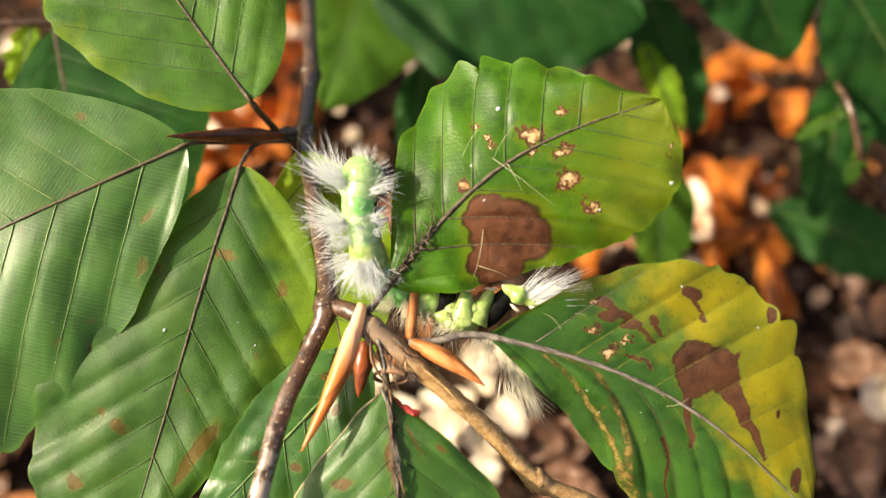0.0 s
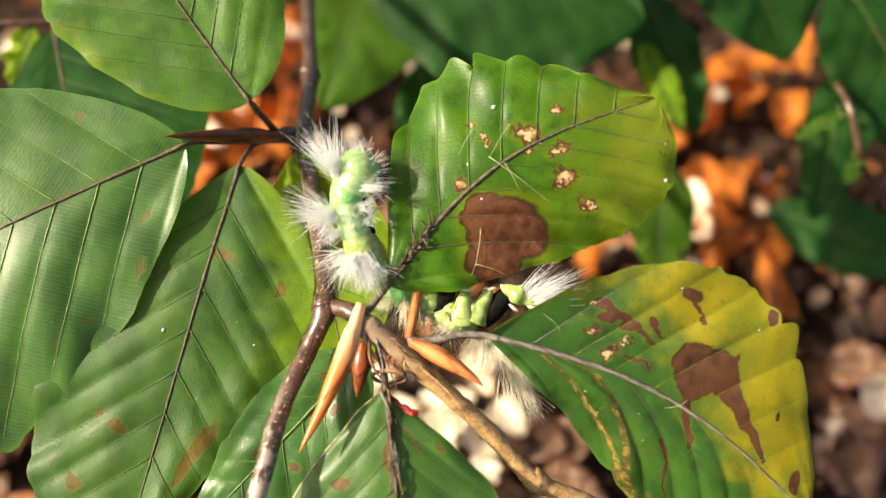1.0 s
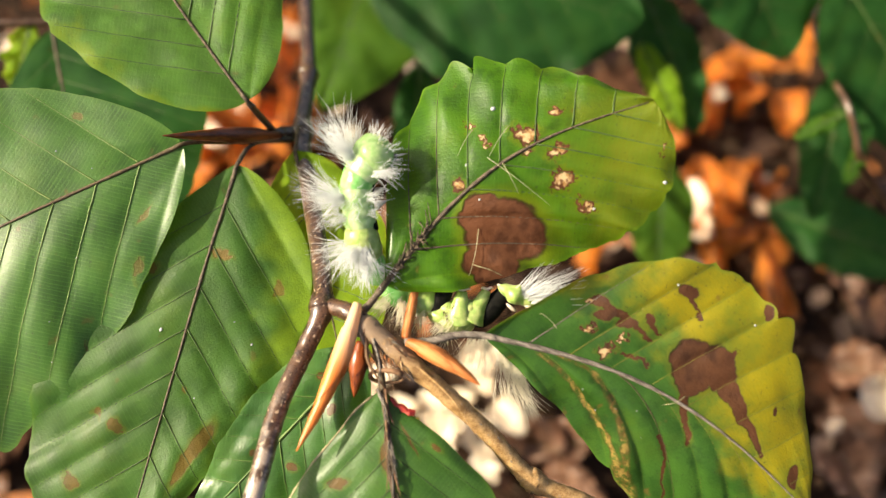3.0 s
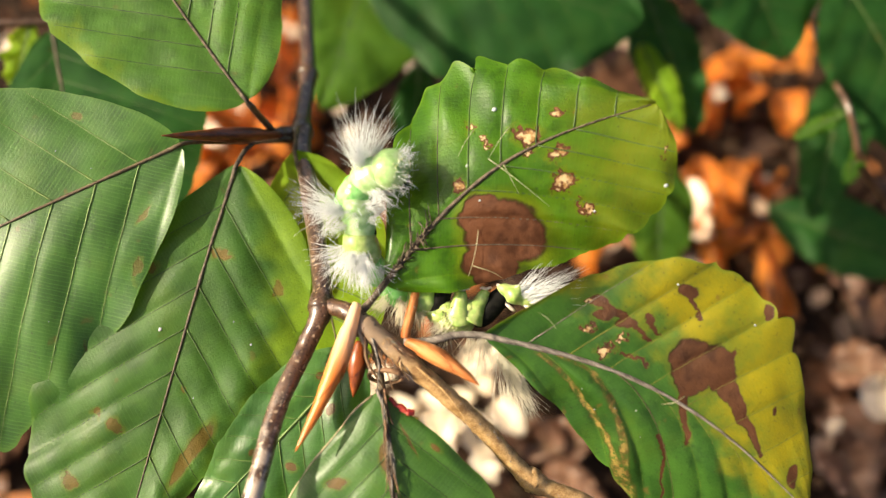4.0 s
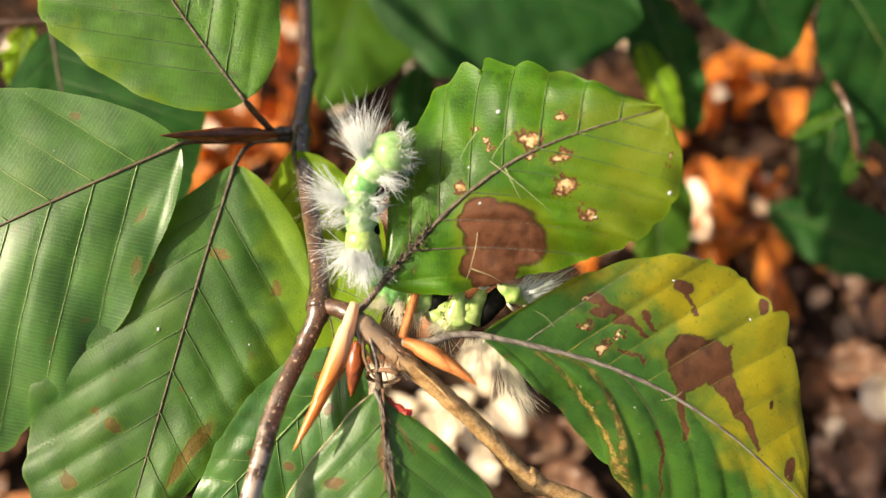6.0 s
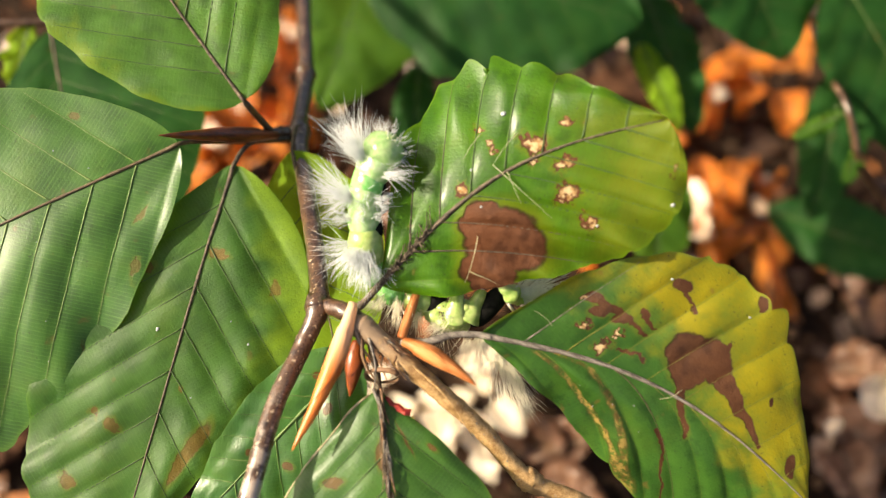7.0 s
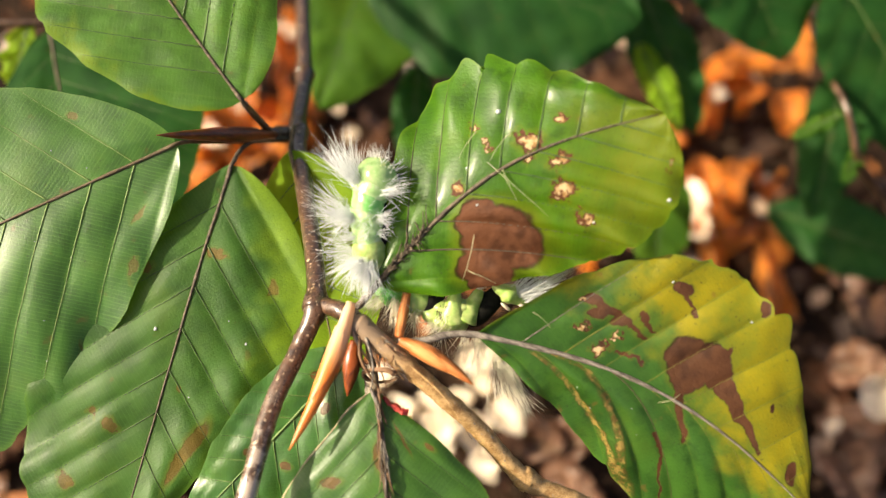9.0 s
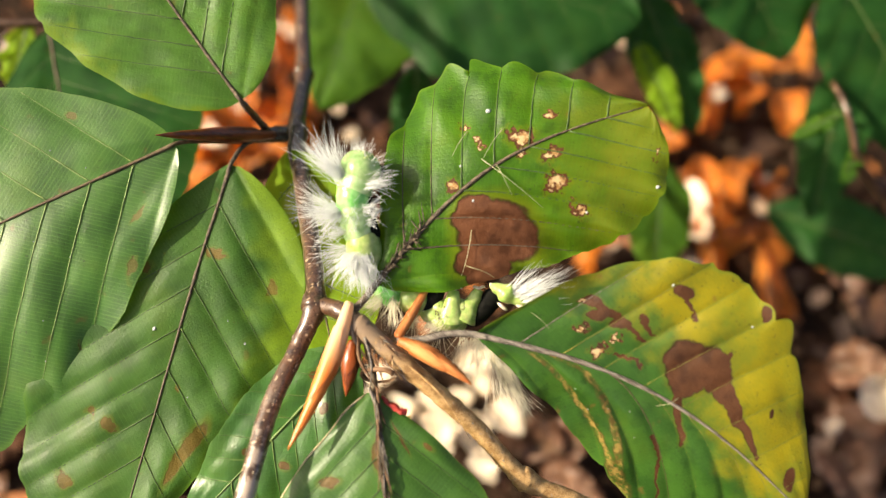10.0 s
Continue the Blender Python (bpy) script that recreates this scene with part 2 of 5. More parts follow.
skin_pale = leaf_material("beech_leaf_skin_nibbled", (0.028, 0.100, 0.016), (0.052, 0.165, 0.030), GLOW, speckle=0.8, coat=0.4, gloss=0.34, mottle=0.5, quilt=0.2, fine_veins=0.22,
                          spots=[(0.16, -0.35, 0.020, 0.09), (0.22, 0.30, 0.022, 0.08), (0.35, -0.55, 0.018, 0.10), (0.30, 0.05, 0.014, 0.05), (0.48, 0.45, 0.020, 0.08), (0.55, -0.25, 0.014, 0.06)], brown=(0.15, 0.065, 0.02), fade=0.85)
skin_low = leaf_material("beech_leaf_skin_scabbed", (0.025, 0.09, 0.010), (0.048, 0.146, 0.016), GLOW,
                         spots=[(0.24, -0.07, 0.05, 0.06), (0.316, -0.58, 0.02, 0.10), (0.222, 0.74, 0.014, 0.06), (0.178, 0.41, 0.06, 0.03)], brown=(0.12, 0.055, 0.015), fade=0.8)
# turned: the sunlit part of one half, painted in as lime
skin_broad = leaf_material("beech_leaf_skin_blotched", (0.022, 0.078, 0.009), (0.043, 0.130, 0.016), GLOW, spec=0.30, coat=0.06, gloss=0.44, trans=0.34, mottle=0.6,
                           spots=[(0.295, -0.71, 0.016, 0.12), (0.217, 0.11, 0.009, 0.10), (0.676, 0.62, 0.074, 0.11), (0.66, -0.32, 0.018, 0.06), (0.641, -0.50, 0.010, 0.042), (0.801, -0.59, 0.014, 0.095),
                                  (0.266, 0.69, 0.014, 0.04), (0.535, 0.17, 0.008, 0.037)], brown=(0.14, 0.06, 0.016), fade=0.6, turn=(-0.50, 1.0, 0.58, 0.86), turned=(0.20, 0.33, 0.02))
skin_eaten = leaf_material("beech_leaf_skin_browned", (0.026, 0.096, 0.003), (0.054, 0.158, 0.005), (0.26, 0.46, 0.01), trans=0.30,
                           spots=[(0.397, -0.56, 0.117, 0.341), (0.308, -0.81, 0.077, 0.252), (0.369, -0.27, 0.068, 0.2), (0.285, -0.97, 0.052, 0.20)],
                           windows=[(0.487, 0.42, 0.019, 0.051), (0.623, 0.12, 0.037, 0.099), (0.509, 0.23, 0.014, 0.040), (0.604, -0.02, 0.014, 0.035), (0.67, -0.15, 0.033, 0.067), (0.639, -0.38, 0.034, 0.080),
                                    (0.651, -0.65, 0.022, 0.056), (0.735, 0.24, 0.018, 0.058), (0.361, 0.10, 0.021, 0.069), (0.938, -0.75, 0.012, 0.039)],
                           speckle=0.9, spec=0.16, coat=0.28, coat_rough=0.24, gloss=0.36, mottle=0.9, quilt=0.30, turn=(0.9, -0.28, 0.38, 0.75), turned=(0.145, 0.18, 0.009), brown=(0.098, 0.040, 0.019), fine_veins=0.20)
skin_yellow = leaf_material("beech_leaf_skin_yellowing", (0.020, 0.078, 0.007), (0.042, 0.128, 0.014), (0.16, 0.38, 0.03), trans=0.30,
                            turn=(0.62, 0.80, 0.73, 0.96), turned=(0.285, 0.245, 0.004), patchy=0.38,
                            spots=[(0.520, 0.30, 0.066, 0.148), (0.580, 0.36, 0.058, 0.155), (0.531, 0.19, 0.050, 0.105), (0.634, 0.28, 0.029, 0.093), (0.255, 0.47, 0.027, 0.058), (0.317, 0.40, 0.025, 0.050), (0.419, 0.73, 0.032, 0.051), (0.429, 0.70, 0.015, 0.032), (0.476, 0.58, 0.010, 0.021), (0.628, 0.95, 0.014, 0.046), (0.596, 0.52, 0.008, 0.032), (0.770, 0.49, 0.008, 0.044), (0.902, 0.27, 0.017, 0.193)],
                            windows=[(0.232, 0.31, 0.018, 0.052), (0.302, 0.15, 0.022, 0.060), (0.324, 0.27, 0.013, 0.030), (0.200, 0.66, 0.013, 0.036)],
                            streaks=[(0.647, 0.27, 0.023, 0.074, 0.797, 0.11), (0.530, 0.10, 0.015, 0.043, 0.612, -0.28), (0.205, 0.66, 0.016, 0.046, 0.388, 0.30), (0.357, 0.48, 0.011, 0.027, 0.398, 0.37), (0.429, 0.69, 0.008, 0.019, 0.475, 0.59), (0.348, 0.15, 0.006, 0.016, 0.417, 0.14), (0.544, -0.36, 0.006, 0.017, 0.690, -0.88)],
                            brown=(0.072, 0.029, 0.011), fine_veins=0.12, gilt=[(0.153, -0.17, 0.316, -0.60, 0.012, 0.040), (0.316, -0.60, 0.487, -0.86, 0.012, 0.040), (0.200, -0.06, 0.300, -0.14, 0.010, 0.024), (0.300, -0.14, 0.373, -0.36, 0.011, 0.036),
                                  (0.373, -0.36, 0.465, -0.64, 0.012, 0.040), (0.465, -0.64, 0.53, -0.88, 0.013, 0.044), (0.497, -0.88, 0.575, -1.0, 0.020, 0.085)], wander=0.45, coat=0.16, spec=0.40, mottle=0.95, speckle=0.95)
skin_far = leaf_material("hazel_leaf_skin", (0.006, 0.038, 0.006), (0.014, 0.066, 0.011), (0.05, 0.21, 0.015), trans=0.25, fine_veins=0.3, coat=0.0, gloss=0.48, spec=0.16)
# brighter copy of the leaf skin: sun shining through is put into its colour
skin_far_sunlit = leaf_material("sunlit_leaf_skin", (0.12, 0.24, 0.012), (0.20, 0.36, 0.020), (0.60, 0.85, 0.05), trans=0.52, fine_veins=0.3, coat=0.0, gloss=0.55, spec=0.12)
# darker copy of the leaf skin: shade is put into its colour
skin_shaded = leaf_material("shaded_leaf_skin", (0.005, 0.030, 0.006), (0.013, 0.058, 0.011), (0.08, 0.26, 0.02), trans=0.22, gloss=0.6, spec=0.07, coat=0.0)
skin_mid = leaf_material("light_hazel_leaf_skin", (0.026, 0.082, 0.006), (0.048, 0.125, 0.010), (0.20, 0.40, 0.02), trans=0.35, fine_veins=0.3, coat=0.0, gloss=0.55, spec=0.12)
skin_dead = leaf_material("dead_leaf_skin", (0.50, 0.13, 0.018), (0.78, 0.29, 0.05), (0.95, 0.28, 0.03), trans=0.42, gloss=0.45, coat=0.7, coat_rough=0.14, spec=0.2, speckle=0.7, turn=(0.0, 0.0, -0.02, 0.10), turned=(0.13, 0.042, 0.014))
skin_dead_pale = leaf_material("bleached_dead_leaf_skin", (0.84, 0.68, 0.48), (0.96, 0.88, 0.70), (0.95, 0.75, 0.50), trans=0.25, gloss=0.4, coat=0.5, coat_rough=0.16, speckle=0.5)
skin_dead_tan = leaf_material("tan_dead_leaf_skin", (0.08, 0.038, 0.021), (0.20, 0.105, 0.06), (0.4, 0.2, 0.1), trans=0.25, gloss=0.45, coat=0.5, coat_rough=0.16, speckle=0.6)
skin_dead_dark = leaf_material("rotten_leaf_skin", (0.030, 0.014, 0.008), (0.10, 0.046, 0.024), (0.12, 0.05, 0.02), trans=0.15, gloss=0.6, coat=0.0, spec=0.1)
rib_dark = rough_material("dark_leaf_rib", (0.030, 0.021, 0.014), (0.15, 0.11, 0.07), 900, 0.65, 0.5, 0.0003)
rib_grey = rough_material("grey_leaf_rib", (0.055, 0.044, 0.034), (0.29, 0.25, 0.21), 1100, 0.6, 0.8, 0.0004, stretch=(0.2, 1, 1))
rib_brown = rough_material("brown_leaf_rib", (0.05, 0.034, 0.018), (0.14, 0.10, 0.05), 700, 0.6, 0.4, 0.0003)
rim_cream = rough_material("dry_leaf_rim", (0.30, 0.24, 0.12), (0.56, 0.48, 0.28), 600, 0.6, 0.4, 0.0002)
chalk = rough_material("chalky_droppings", (0.30, 0.32, 0.31), (0.52, 0.54, 0.53), 900, 0.7, 0.3, 0.0002)
rib_olive = rough_material("olive_leaf_vein", (0.13, 0.125, 0.018), (0.24, 0.22, 0.035), 600, 0.5, 0.3, 0.0002)
rib_green = rough_material("green_leaf_vein", (0.05, 0.10, 0.02), (0.12, 0.19, 0.045), 600, 0.5, 0.3, 0.0002)
rib_pale = rough_material("pale_green_leaf_vein", (0.13, 0.21, 0.05), (0.27, 0.36, 0.11), 600, 0.5, 0.3, 0.0002)
rib_fine_dark = rough_material("dusky_leaf_vein", (0.030, 0.066, 0.012), (0.075, 0.125, 0.028), 600, 0.55, 0.3, 0.0002)
# the sun's glare down the lower twig is put into its pale tint
bark = rough_material("smooth_twig_bark", (0.022, 0.010, 0.005), (0.12, 0.060, 0.030), 420, 0.30, 0.10, 0.0003, flecks=(0.44, 0.33, 0.22), spec=0.6, coat=0.5, end_tint=((0.58, 0.48, 0.39), -0.022, -0.060, 1, 0.46))
bark_pale = rough_material("tan_twig_bark", (0.26, 0.14, 0.05), (0.56, 0.36, 0.16), 500, 0.42, 0.4, 0.0005, flecks=(0.36, 0.24, 0.14), end_tint=((0.23, 0.165, 0.115), -0.028, -0.019, 1, 0.30))
pore = rough_material("pale_twig_pore", (0.20, 0.145, 0.10), (0.36, 0.28, 0.20), 900, 0.7, 0.3, 0.0002)
scale_tan = rough_material("tan_bud_scale", (0.60, 0.16, 0.020), (0.80, 0.30, 0.07), 420, 0.34, 0.25, 0.0004, stretch=(1, 1, 0.12), trans=0.15, coat=0.4, end_tint=((0.86, 0.62, 0.38), 0.017, 0.004, 2, 0.25))
scale_orange = rough_material("orange_bud_scale", (0.34, 0.08, 0.014), (0.72, 0.32, 0.11), 460, 0.40, 0.5, 0.0004, stretch=(1, 1, 0.15), trans=0.15)
scale_dark = rough_material("chestnut_bud_scale", (0.07, 0.014, 0.004), (0.30, 0.070, 0.014), 420, 0.32, 0.3, 0.0003, stretch=(1, 1, 0.2), coat=0.3)
scale_red = rough_material("crimson_bud_scale", (0.35, 0.02, 0.03), (0.6, 0.10, 0.06), 500, 0.4, 0.3, 0.0003, trans=0.2)
scale_yellow = rough_material("yellow_scale_rim", (0.50, 0.34, 0.04), (0.78, 0.62, 0.16), 500, 0.4, 0.3, 0.0003, trans=0.2)
frayed = rough_material("frayed_brown_fibre", (0.12, 0.06, 0.03), (0.30, 0.17, 0.09), 600, 0.6, 0.4, 0.0003, trans=0.15)
soil = rough_material("dark_forest_soil", (0.008, 0.0045, 0.003), (0.040, 0.022, 0.013), 60, 0.9, 1.0, 0.006, flecks=(0.13, 0.09, 0.06), spec=0.08)
def flake_material():
    m, nt, bsdf, out = material("old_leaf_fragments")
    pick = node(nt, "NewGeometry").outputs["Random Per Island"]
    grain = fine(nt, 260.0, 4.0, coords(nt))
    col = blend(nt, step(nt, pick, 0.35, 0.75), rgb(0.05, 0.024, 0.013), rgb(0.46, 0.16, 0.04))
    col = blend(nt, step(nt, pick, 0.86, 0.95), col, rgb(0.78, 0.58, 0.40))
    col = blend(nt, step(nt, grain, 0.45, 0.7), col, rgb(0.05, 0.028, 0.016))
    nt.links.new(col, bsdf.inputs["Base Color"])
    bsdf.inputs["Roughness"].default_value = 0.6
    bump(nt, bsdf, grain, 0.5, 0.001)
    return m


flakes = flake_material()
crumb = rough_material("soil_crumbs", (0.03, 0.017, 0.010), (0.17, 0.10, 0.06), 150, 0.9, 0.8, 0.002, spec=0.08)


def flesh(name, a, b, sss=0.35, gloss=0.34):
    m, nt, bsdf, out = material(name)
    f = fine(nt, 600.0, 3.0, coords(nt))
    nt.links.new(blend(nt, step(nt, f, 0.35, 0.65), rgb(*a), rgb(*b)), bsdf.inputs["Base Color"])
    bsdf.inputs["Roughness"].default_value = gloss
    bsdf.inputs["Subsurface Weight"].default_value = sss
    bsdf.inputs["Subsurface Radius"].default_value = (0.5, 1.0, 0.3)
    bsdf.inputs["Subsurface Scale"].default_value = 0.0012
    bump(nt, bsdf, fine(nt, 1400.0, 3.0, coords(nt)), 0.25, 0.0002)
    return m


skin_grub = flesh("pale_green_grub_skin", (0.34, 0.54, 0.21), (0.50, 0.66, 0.34), gloss=0.26)
skin_joint = flesh("bright_green_grub_skin", (0.17, 0.48, 0.12), (0.30, 0.60, 0.21), gloss=0.22)
skin_lime = flesh("lime_grub_skin", (0.27, 0.40, 0.10), (0.44, 0.53, 0.19), gloss=0.30)
skin_black = rough_material("velvet_black_band", (0.004, 0.004, 0.004), (0.012, 0.012, 0.01), 900, 0.9, 0.3, 0.0002, spec=0.1)
skin_face = flesh("stippled_grub_face", (0.26, 0.43, 0.15), (0.39, 0.54, 0.24), 0.3, 0.22)
skin_granule = flesh("yellow_grub_granule", (0.52, 0.60, 0.20), (0.70, 0.74, 0.36), 0.2)
skin_foot = flesh("ivory_foot_pad", (0.50, 0.42, 0.33), (0.70, 0.64, 0.55), 0.2)


def hair_material(name, col, trans):
    """A bristle: pale, partly clear, letting light on to the ones beneath."""
    m, nt, bsdf, out = material(name)
    f = fine(nt, 300.0, 2.0, coords(nt))
    nt.links.new(blend(nt, f, rgb(*[0.92 * c for c in col]), rgb(*col)), bsdf.inputs["Base Color"])
    bsdf.inputs["Roughness"].default_value = 0.4
    thin = node(nt, "BsdfTranslucent", {"Color": rgb(*col)})
    mix = node(nt, "MixShader", {0: trans, 1: bsdf.outputs[0], 2: thin.outputs[0]})
    clear = node(nt, "BsdfTransparent")
    both = node(nt, "MixShader", {0: 0.25, 1: mix.outputs[0], 2: clear.outputs[0]})
    nt.links.new(both.outputs[0], out.inputs["Surface"])
    return m


hair_white = hair_material("white_bristle", (0.96, 0.98, 0.98), 0.45)
hair_cream = hair_material("cream_bristle", (1.0, 0.96, 0.82), 0.5)
hair_shed = hair_material("shed_straw_bristle", (0.62, 0.60, 0.36), 0.3)


# ---- mesh helpers ----
def cm(p):
    return Vector(p) * 0.01


def part(name, bm, mat, parent=None, label="", smooth=True):
    """Links a bmesh as one mesh object under a thing or part."""
    me = bpy.data.meshes.new(name)
    bm.normal_update()
    bm.to_mesh(me)
    bm.free()
    if smooth:
        me.polygons.foreach_set("use_smooth", [True] * len(me.polygons))
    me.materials.append(mat)
    ob = new(name, me)
    if parent is not None:
        ob.parent = parent
    if label:
        tagged(ob, label)
    return ob


def thing(name, m, label, category, group="", kind=""):
    ob = new(name)
    ob.empty_display_size = 0.01
    ob.matrix_basis = m
    return tagged(ob, label, category, group, kind)


def glide(points, n):
    """n + 1 points on a smooth line through the given ones."""
    pts = [Vector(p) for p in points]
    pts = [2 * pts[0] - pts[1]] + pts + [2 * pts[-1] - pts[-2]]
    out = []
    for i in range(n + 1):
        s = i / n * (len(pts) - 3)
        k = min(int(s), len(pts) - 4)
        f = s - k
        a, b, c, d = pts[k:k + 4]
        out.append(0.5 * (2 * b + (c - a) * f + (2 * a - 5 * b + 4 * c - d) * f * f + (3 * b - a - 3 * c + d) * f ** 3))
    return out


def tube(bm, path, radius, sides=8, caps=True, rough=0.0, seed=0):
    """A tube along path; radius is a number or a function of 0..1."""
    path = [Vector(p) for p in path]
    rings = []
    side = None
    for i, p in enumerate(path):
        d = (path[min(i + 1, len(path) - 1)] - path[max(i - 1, 0)]).normalized()
        if side is None:
            side = d.orthogonal().normalized()
        side = (side - d * side.dot(d)).normalized()
        up = d.cross(side)
        r = radius(i / (len(path) - 1)) if callable(radius) else radius
        ring = []
        for k in range(sides):
            a = 2 * math.pi * k / sides
            rr = r
            if rough:
                rr *= 1 + rough * noise.noise(p * 700 + Vector((math.cos(a), math.sin(a), seed)) * 1.1)
            ring.append(bm.verts.new(p + side * rr * math.cos(a) + up * rr * math.sin(a)))
        rings.append(ring)
    for a, b in zip(rings, rings[1:]):
        for k in range(sides):
            bm.faces.new((a[k], a[(k + 1) % sides], b[(k + 1) % sides], b[k]))
    if caps:
        bm.faces.new(rings[0][::-1])
        bm.faces.new(rings[-1])


def blob(bm, centre, size, m=None, rings=10, sides=14, bumps=0.0, seed=0):
    """A rounded lump, longer along its own x."""
    rows = []
    for i in range(rings + 1):
        a = math.pi * i / rings
        row = []
        for k in range(sides):
            b = 2 * math.pi * k / sides
            p = Vector((math.cos(a), math.sin(a) * math.cos(b), math.sin(a) * math.sin(b)))
            if bumps:
                p *= 1 + bumps * noise.noise(p * 2.3 + Vector((seed, 0, 0)))
            p = Vector((p.x * size[0], p.y * size[1], p.z * size[2]))
            if m is not None:
                p = m @ p
            row.append(p + Vector(centre))
        rows.append(row)
    top, bot = bm.verts.new(sum(rows[0], Vector()) / sides), bm.verts.new(sum(rows[-1], Vector()) / sides)
    vs = [[bm.verts.new(p) for p in row] for row in rows[1:-1]]
    for k in range(sides):
        j = (k + 1) % sides
        bm.faces.new((top, vs[0][j], vs[0][k]))
        bm.faces.new((bot, vs[-1][k], vs[-1][j]))
        for a, b in zip(vs, vs[1:]):
            bm.faces.new((a[k], a[j], b[j], b[k]))


# ---- ground ----
def ground():
    """One sheet of soil, finely uneven under the twig, reaching the horizon."""
    fine_x = [-0.6 + 1.2 * i / 150 for i in range(151)]
    out = [0.75, 1.0, 1.6, 3, 6, 14, 40, 120, 400]
    xs = [-v for v in out[::-1]] + fine_x + out
    bm = bmesh.new()
    grid = []
    for y in xs:
        row = []
        for x in xs:
            yy = y + 0.33
            h = 0.012 * noise.noise(Vector((x * 9, yy * 9, 0))) + 0.006 * noise.noise(Vector((x * 31, yy * 31, 3))) + 0.003 * noise.noise(Vector((x * 90, yy * 90, 7)))
            row.append(bm.verts.new((x, yy, h if abs(x) < 2 and abs(y) < 2 else h - 0.02)))
        grid.append(row)
    for a, b in zip(grid, grid[1:]):
        for k in range(len(xs) - 1):
            bm.faces.new((a[k], a[k + 1], b[k + 1], b[k]))
    return tagged(part("ground", bm, soil), "dark crumbly forest soil under fallen leaves", "ground", kind="structure")


def soil_height(x, y):
    return 0.012 * noise.noise(Vector((x * 9, y * 9, 0))) + 0.006 * noise.noise(Vector((x * 31, y * 31, 3)))


# ---- leaves ----
def leaf_point(s, u, v):
    """The blade's surface: u along the midrib, v across from -1 to 1, by the shape numbers in s."""
    L = s["length"]
    k = 0 if v > 0 else 1
    half = s["halves"][k] * L
    w = max(math.sin(math.pi * min(1, max(u, 0)) ** s["swell"][k]), 0.0) ** s["blunt"][k]
    y = abs(v) * w * half
    bow = half * (y / half) ** s["bow"][k]
    ph = (u - s["sweep"][k] * bow / L) * s["veins"]
    fr = ph - math.floor(ph)
    b = 4 * fr * (1 - fr)
    near, far = min(1, 3 * abs(v)), 1 - 0.5 * abs(v) ** 4
    z = s["corr"][k] * (1.6 * b - 0.6 * b * b) * near * far * math.sqrt(w) * (0.75 + 0.6 * noise.noise(Vector((math.floor(ph) * 1.7, k * 5.0, s["seed"]))))
    if s["crumple"]:
        z += s["crumple"] * L * (noise.noise(Vector((u * 4.5, v * 2.6, s["seed"] + 2))) + 0.2 * noise.noise(Vector((u * 9, v * 5, s["seed"] + 5))))
    lobe = noise.noise(Vector((u * 9, k * 3.0, s["seed"] + 4)))
    y *= 1 + (s["scallop"][k] * (b - 0.5) * (0.6 + 1.4 * lobe) + 0.045 * lobe + 0.012 * noise.noise(Vector((u * 42, k * 7.0, s["seed"])))) * abs(v) ** 4
    z += s["wave"] * abs(v) ** 2.5 * (math.sin(2 * math.pi * ph * 0.5 + s["seed"]) * 0.6 + 1.6 * lobe)
    z += y * math.tan(radians(s["fold"][k]))
    z += s["curl"][k] * y * y / half
    z += L * (0.022 * noise.noise(Vector((u * 2.1, v * 1.4, s["seed"]))) + 0.006 * noise.noise(Vector((u * 6.5, v * 3.5, s["seed"] + 9)))) * min(1, 4 * u)
    q = radians(s["arch"])
    a = q * u
    if abs(q) > 1e-4:
        x0, z0, dx, dz = L * math.sin(a) / q, -L * (1 - math.cos(a)) / q, math.sin(a), math.cos(a)
    else:
        x0, z0, dx, dz = L * u, 0.0, 0.0, 1.0
    yy = math.copysign(y, v) + s["side"] * L * math.sin(math.pi * min(u, 1.0))
    rung = (u * L * s["sweep"][k] + y) / math.sqrt(1 + s["sweep"][k] ** 2)
    return Vector((x0 + z * dx, yy, z0 + z * dz)), ph, bow, rung


def leaf_shape(**k):
    """A leaf's shape; pairs hold the left and the right half: widths as shares of the length, where they swell, how blunt
    they end, how far the side veins sweep forward and bow, the pleats between them, the fold and the curl of the halves."""
    s = dict(length=0.07, halves=(0.32, 0.32), swell=(0.9, 0.9), blunt=(0.72, 0.72), veins=9, sweep=(0.8, 0.8), scallop=(0.03, 0.03), corr=(0.0009, 0.0009), wave=0.0009,
             fold=(4, 4), curl=(-0.08, -0.08), arch=14, side=0.0, seed=0.0, crumple=0.0, bow=(1.0, 1.0))
    s.update(k)
    return s


def leaf_blade(s, nu=64, nv=36):
    bm = bmesh.new()
    la, lb = bm.loops.layers.uv.new("blade"), bm.loops.layers.uv.new("vein")
    info, rows = {}, []
    for i in range(nu + 1):
        row = []
        for j in range(nv + 1):
            u, v = 0.004 + 0.994 * i / nu, 2 * j / nv - 1
            p, ph, y, rung = leaf_point(s, u, v)
            vert = bm.verts.new(p)
            info[vert] = ((u, v * 0.5 + 0.5), (ph, rung * 100))
            row.append(vert)
        rows.append(row)
    for a, b in zip(rows, rows[1:]):
        for j in range(nv):
            f = bm.faces.new((a[j], b[j], b[j + 1], a[j + 1]))
            for loop in f.loops:
                loop[la].uv, loop[lb].uv = info[loop.vert]
    return bm


